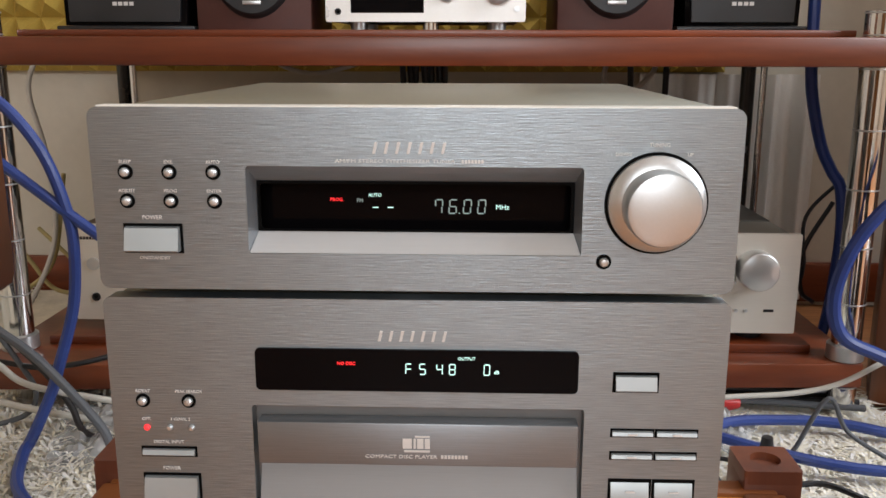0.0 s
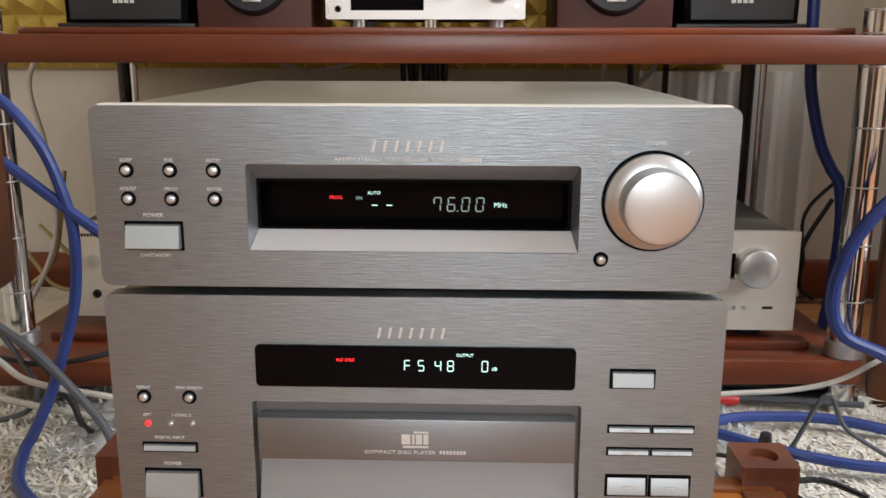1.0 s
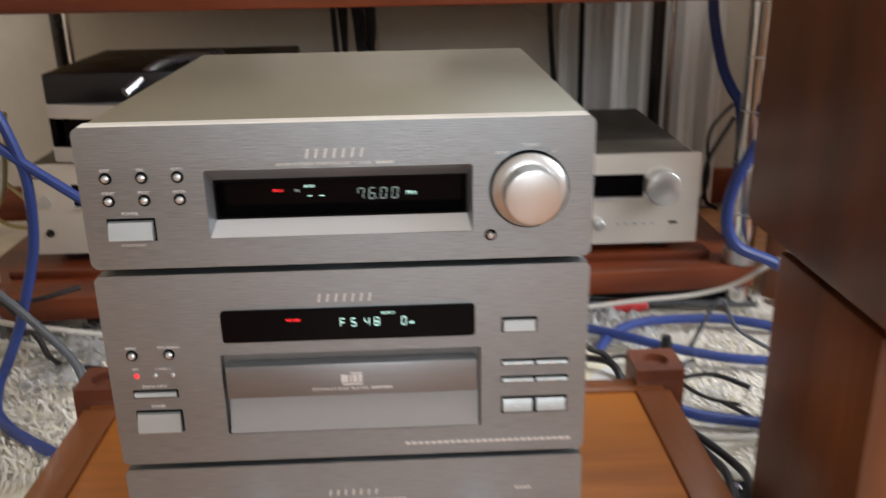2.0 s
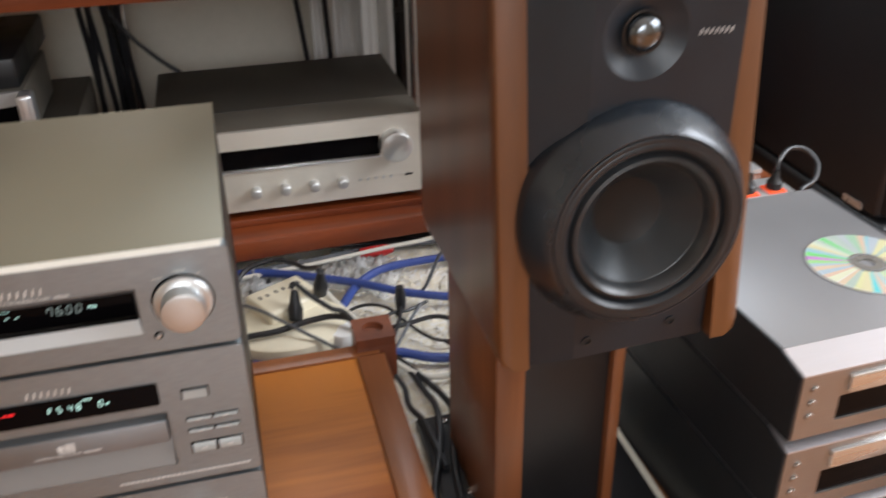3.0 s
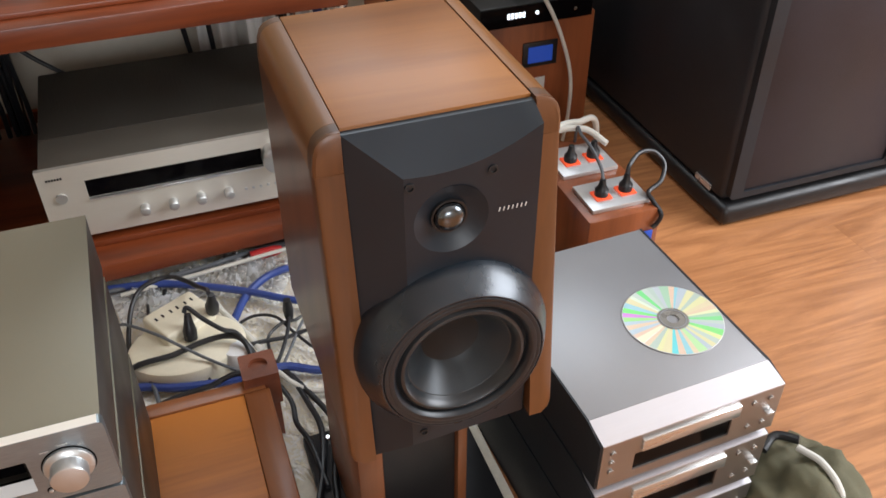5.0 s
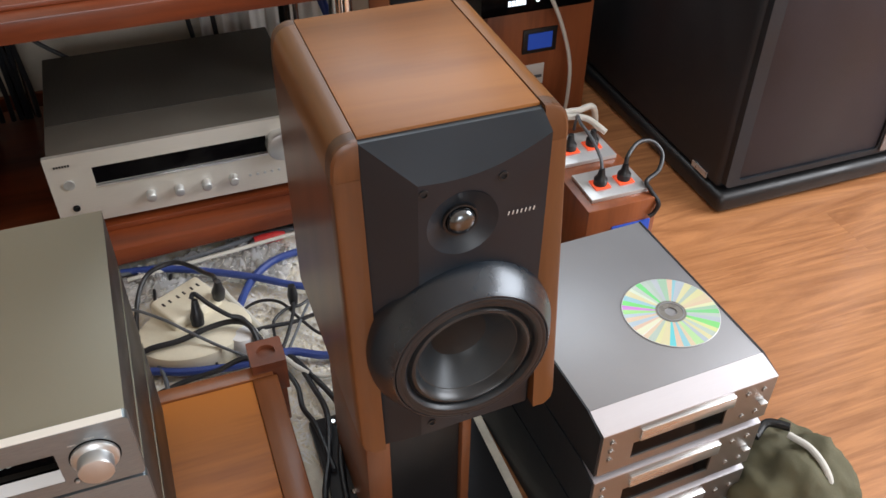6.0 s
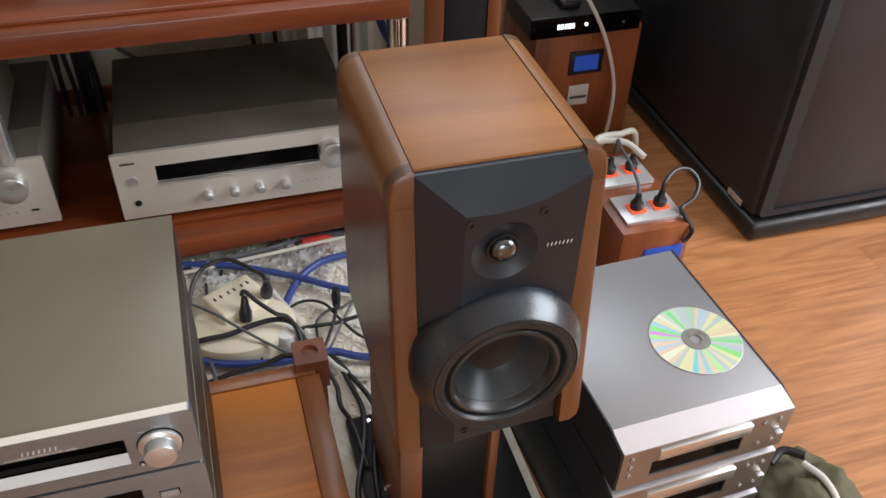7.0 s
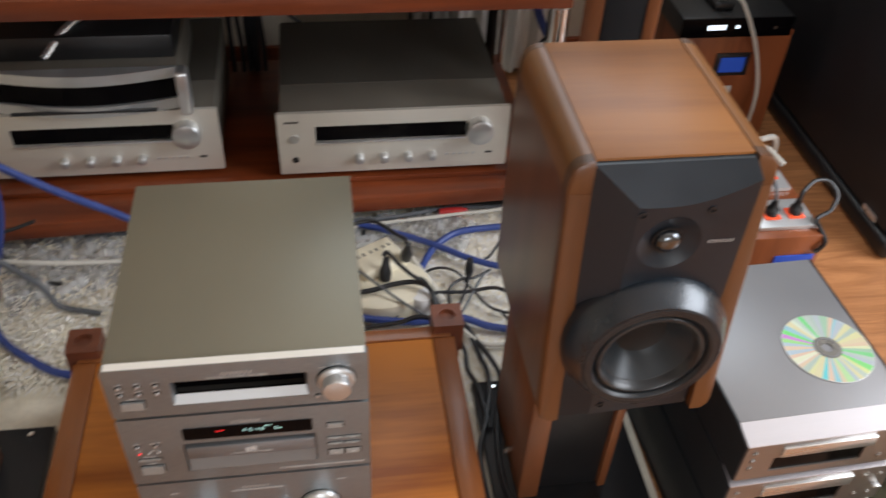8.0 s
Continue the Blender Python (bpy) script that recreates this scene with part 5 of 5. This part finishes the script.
cable([(0.075, 0.485, 0.045), (0.115, 0.495, 0.062), (0.167, 0.497, 0.064), (0.214, 0.508, 0.066), (0.252, 0.507, 0.068), (0.276, 0.488, 0.066), (0.284, 0.455, 0.040), (0.292, 0.430, 0.022)], 0.0046, CABLE_BLACK, K, "black_cable")
cable([(0.197, 0.546, 0.100), (0.204, 0.549, 0.106), (0.222, 0.530, 0.095), (0.248, 0.508, 0.082), (0.268, 0.500, 0.074), (0.288, 0.468, 0.050), (0.298, 0.440, 0.022)], 0.0038, CABLE_BLACK, K, "black_cable")
cable([(0.240, 0.558, 0.117), (0.238, 0.575, 0.112), (0.226, 0.608, 0.095), (0.207, 0.639, 0.090), (0.181, 0.660, 0.088), (0.141, 0.654, 0.082), (0.119, 0.629, 0.068), (0.106, 0.590, 0.045), (0.102, 0.560, 0.022)], 0.0040, CABLE_BLACK, K, "black_cable")
cable([(0.095, 0.600, 0.060), (0.111, 0.578, 0.074), (0.150, 0.537, 0.078), (0.180, 0.507, 0.072), (0.220, 0.472, 0.060), (0.265, 0.447, 0.030)], 0.0024, CABLE_GREY, G, "grey_cable")
cable([(0.050, 0.405, 0.022), (0.117, 0.426, 0.024), (0.166, 0.437, 0.026), (0.212, 0.440, 0.028), (0.255, 0.446, 0.034), (0.295, 0.435, 0.022)], 0.0042, CABLE_BLACK, K, "black_cable")
cable([(0.262, 0.545, 0.020), (0.277, 0.569, 0.022), (0.307, 0.575, 0.026), (0.337, 0.559, 0.026), (0.357, 0.516, 0.024), (0.383, 0.469, 0.022), (0.42, 0.45, 0.020)], 0.0026, CABLE_BLACK, K, "black_cable")
cable([(0.310, 0.455, 0.020), (0.312, 0.495, 0.022), (0.317, 0.522, 0.024), (0.341, 0.539, 0.028), (0.367, 0.543, 0.026), (0.400, 0.565, 0.022)], 0.0026, CABLE_BLACK, K, "black_cable")
cable([(0.305, 0.440, 0.020), (0.328, 0.478, 0.022), (0.348, 0.520, 0.028), (0.357, 0.550, 0.042)], 0.0030, CABLE_BLACK, K, "black_cable")
cable([(0.318, 0.440, 0.020), (0.345, 0.485, 0.022), (0.366, 0.520, 0.026), (0.388, 0.556, 0.024)], 0.0024, CABLE_GREY, G, "grey_cable")
cable([(0.300, 0.440, 0.020), (0.313, 0.405, 0.022), (0.322, 0.370, 0.020), (0.320, 0.330, 0.020), (0.330, 0.280, 0.037), (0.335, 0.20, 0.037)], 0.0040, CABLE_BLACK, K, "black_cable")
cable([(0.296, 0.47, 0.022), (0.327, 0.44, 0.020), (0.345, 0.36, 0.020), (0.350, 0.30, 0.037), (0.335, 0.23, 0.037), (0.310, 0.15, 0.037), (0.312, 0.05, 0.02)], 0.0045, CABLE_BLACK, K, "black_cable")
cable([(0.31, 0.47, 0.022), (0.335, 0.42, 0.020), (0.368, 0.33, 0.022), (0.366, 0.28, 0.037), (0.345, 0.20, 0.037), (0.338, 0.10, 0.037), (0.36, 0.03, 0.037), (0.43, 0.02, 0.037), (0.47, 0.06, 0.037)], 0.0045, CABLE_BLACK, K, "black_cable")
rng = random.Random(4)
for i in range(6):
    x, y, a = rng.uniform(0.12, 0.52), rng.uniform(0.42, 0.70), rng.uniform(0, 6.28)
    pts = []
    for k in range(6):
        pts.append((min(0.60, max(0.08, x)), min(0.72, max(0.41, y)), 0.019 + 0.003 * (i % 3) + rng.uniform(0, 0.012)))
        a += rng.uniform(-0.9, 0.9)
        x, y = x + 0.055 * math.cos(a), y + 0.045 * math.sin(a)
    cable(pts, rng.choice((0.0022, 0.0028, 0.0035)), rng.choice((CABLE_BLACK, CABLE_BLACK, CABLE_BLACK, CABLE_GREY)), K, "black_cable", 8)
for i in range(6):
    y = 0.74 + 0.02 * i
    cable([(-0.45, y, 0.02), (-0.1, y + rng.uniform(-0.02, 0.02), 0.022), (0.2, y + rng.uniform(-0.02, 0.02), 0.03), (0.36, y + rng.uniform(-0.02, 0.02), 0.026), (0.55, y, 0.02)], 0.0045, CABLE_BLACK if i % 3 else CABLE_GREY, "dark cable lying under the rack", "black_cable")
solid("red_connector", lathe([(0.0, -0.028), (0.008, -0.027), (0.010, -0.01), (0.010, 0.016), (0.006, 0.03), (0, 0.031)], (0.353, 0.735, 0.036), "x", 16), REDPLASTIC, "red plastic cable connector on the rug", "connector", (0.353, 0.735, 0.026))
solid("black_connector", lathe([(0.0, -0.02), (0.007, -0.019), (0.009, 0.0), (0.006, 0.02), (0, 0.021)], (0.357, 0.552, 0.053), "z", 14), CABLE_BLACK, "black plug standing among the cables", "connector", (0.357, 0.552, 0.032))
# leads on the power boxes
cable([(0.951, 0.525, 0.197), (0.958, 0.532, 0.210), (0.985, 0.548, 0.219), (1.016, 0.552, 0.212), (1.030, 0.536, 0.194), (1.012, 0.512, 0.178), (0.982, 0.500, 0.170), (0.982, 0.485, 0.162), (0.990, 0.466, 0.145), (0.984, 0.464, 0.128), (0.975, 0.4645, 0.120)], 0.0040, CABLE_BLACK, "black mains lead looping from a socket", "black_cable")
cable([(0.905, 0.525, 0.197), (0.907, 0.540, 0.212), (0.912, 0.585, 0.222), (0.922, 0.640, 0.215), (0.945, 0.70, 0.185), (0.97, 0.75, 0.012)], 0.0030, CABLE_GREY, "grey mains lead rising from a socket", "grey_cable")
cable([(0.985, 0.655, 0.176), (0.962, 0.690, 0.190), (0.925, 0.705, 0.192), (0.885, 0.715, 0.180), (0.848, 0.732, 0.15), (0.838, 0.74, 0.012)], 0.0062, CABLE_WHITE, "white mains lead folded over the sockets", "white_cable")
cable([(0.880, 0.700, 0.182), (0.915, 0.712, 0.196), (0.960, 0.722, 0.190), (1.005, 0.735, 0.172), (1.03, 0.76, 0.012)], 0.0062, CABLE_WHITE, "white mains lead folded over the sockets", "white_cable")
cable([(0.95, 1.02, 0.345), (0.962, 0.965, 0.372), (0.985, 0.955, 0.345), (1.029, 0.955, 0.262), (1.062, 0.955, 0.162), (1.064, 0.95, 0.078), (1.05, 0.94, 0.008)], 0.0042, CABLE_WHITE, "white cable hanging in front of the cabinet", "white_cable")


# ---- shag rug ----
rug = solid("rug", box(-1.25, 0.572, -0.12, 1.335, 0.0005, 0.012, 0.004), RUG, "cream shag rug with long loose pile", "rug", (-0.3, 0.3, 0.0005))


def pile(count, x0, x1, y0, y1, seed, high, thick=1.0):
    """Long flat strands that lean together in tufts."""
    g = np.random.default_rng(seed)
    n, tufts = count, count // 16
    which = g.integers(0, tufts, n)
    centre = np.stack([g.uniform(x0, x1, tufts), g.uniform(y0, y1, tufts)], 1)[which]
    spot = np.clip(centre + g.normal(0, 0.009, (n, 2)), (x0, y0), (x1, y1))
    base = np.concatenate([spot, np.full((n, 1), 0.011)], 1)
    a = g.uniform(0, 2 * np.pi, tufts)[which] + g.normal(0, 0.55, n)
    length, w = g.uniform(0.022, 0.055, n) * thick, g.uniform(0.0008, 0.0026, n) * thick
    lean, lift = g.uniform(0.45, 1.1, n), g.uniform(0.05, high, tufts)[which] * g.uniform(0.7, 1.3, n)
    way = np.stack([np.cos(a), np.sin(a), np.zeros(n)], 1)
    side = np.stack([-np.sin(a), np.cos(a), np.zeros(n)], 1) * w[:, None]
    up = np.array([0, 0, 1.0])
    mid = base + way * (length * lean * 0.45)[:, None] + up * (length * lift)[:, None]
    tip = base + way * (length * lean)[:, None] + up * (length * lift * 0.75)[:, None]
    v = np.stack([base - side, base + side, mid + side, mid - side, tip], 1).reshape(-1, 3)
    faces = []
    for i in range(n):
        k = 5 * i
        faces.append((k, k + 1, k + 2, k + 3))
        faces.append((k + 3, k + 2, k + 4))
    return v.tolist(), faces


def shag():
    m = bpy.data.materials.new("shag_strands")
    n, l, b = nodes_of(m)
    geo, cr = n.new("ShaderNodeNewGeometry"), n.new("ShaderNodeValToRGB")
    cr.color_ramp.elements[0].color, cr.color_ramp.elements[1].color = (0.88, 0.81, 0.64, 1), (0.95, 0.94, 0.92, 1)
    mid = cr.color_ramp.elements.new(0.45)
    mid.color = (0.93, 0.88, 0.76, 1)
    l.new(geo.outputs["Random Per Island"], cr.inputs[0]), l.new(cr.outputs[0], b.inputs["Base Color"])
    b.inputs["Roughness"].default_value = 0.8
    return m


STRANDS = shag()
verts, faces = [], []
for count, x0, x1, y0, y1, seed, high, thick in ((62000, -0.85, -0.24, 0.38, 0.95, 1, 0.42, 0.9), (60000, 0.06, 0.568, 0.26, 0.95, 2, 0.15, 1.0), (6000, -0.24, 0.06, 0.39, 0.80, 3, 0.30, 1.0), (26000, -1.24, -0.85, -0.10, 1.32, 4, 0.40, 1.0)):
    v, f = pile(count, x0, x1, y0, y1, seed, high, thick)
    k = len(verts)
    verts += v
    faces += [tuple(i + k for i in q) for q in f]
data = bpy.data.meshes.new("shag_pile")
data.from_pydata(verts, [], faces)
data.materials.append(STRANDS)
ob = new("shag_pile", data)
ob.parent, ob.matrix_parent_inverse = rug, Matrix.Translation((-0.3, 0.3, 0.0005)).inverted()
tagged(ob, "long loose cream pile of the rug", kind="stuff")

# ---- crumpled clear film on the rug ----
def film_material():
    m = bpy.data.materials.new("clear_film")
    n, l, b = nodes_of(m)
    b.inputs["Base Color"].default_value = (0.92, 0.94, 0.96, 1)
    b.inputs["Roughness"].default_value, b.inputs["Transmission Weight"].default_value, b.inputs["IOR"].default_value = 0.18, 0.72, 1.3
    nz, bp, tc = n.new("ShaderNodeTexNoise"), n.new("ShaderNodeBump"), n.new("ShaderNodeTexCoord")
    nz.inputs["Scale"].default_value, nz.inputs["Detail"].default_value = 60, 4
    bp.inputs["Strength"].default_value, bp.inputs["Distance"].default_value = 0.5, 0.004
    l.new(tc.outputs["Object"], nz.inputs[0]), l.new(nz.outputs[0], bp.inputs["Height"]), l.new(bp.outputs[0], b.inputs["Normal"])
    return m


FILM = film_material()


def film(cx, cy, sx, sy, turn, seed):
    bm = bmesh.new()
    n = 34
    grid = []
    off = Vector((seed * 3.1, seed * 1.7, 0))
    for i in range(n + 1):
        row = []
        for k in range(n + 1):
            u, v = i / n - 0.5, k / n - 0.5
            p = Vector((u * 7, v * 7, 0)) + off
            edge = 1 - max(abs(u), abs(v)) * 1.5
            z = 0.022 + max(0.0, edge) * (0.040 * abs(noise.noise(p)) + 0.024 * abs(noise.noise(p * 2.3)) + 0.012 * abs(noise.noise(p * 5.1)))
            wob = 0.025 * noise.noise(Vector((u * 4, v * 4, 5)) + off)
            row.append(bm.verts.new(((u + wob) * sx, (v - wob) * sy, z)))
        grid.append(row)
    for i in range(n):
        for k in range(n):
            bm.faces.new((grid[i][k], grid[i + 1][k], grid[i + 1][k + 1], grid[i][k + 1]))
    bm.transform(pose(cx, cy, 0, 0, 0, turn))
    ob = solid("plastic_film", bm, FILM, "crumpled clear plastic film lying on the rug", "plastic film", (cx, cy, 0.02), group="films on the rug")
    return ob


film(-0.385, 0.66, 0.22, 0.20, 20, 1), film(0.165, 0.70, 0.16, 0.09, 10, 2), film(0.315, 0.69, 0.14, 0.12, -30, 3)

# ---- laminate boards ----
plank_bm = box(0, 1.1998, 0, 0.12435, -0.0095, 0)
plank_mesh = bpy.data.meshes.new("plank")
plank_bm.to_mesh(plank_mesh)
plank_bm.free()
plank_mesh.materials.append(FLOORWOOD)
floor = bpy.data.objects["floor"]
for row in range(36):
    off = (0.43 * row) % 1.2
    for i in range(-1, 5):
        x, y = -3 + off + 1.2 * i - 0.0, -3 + 0.1245 * row
        if x < -3 or x + 1.2 > 3.0 or y > 1.23:
            continue
        ob = new("plank", plank_mesh)
        ob.location = (x, y, 0)
        ob.parent = floor
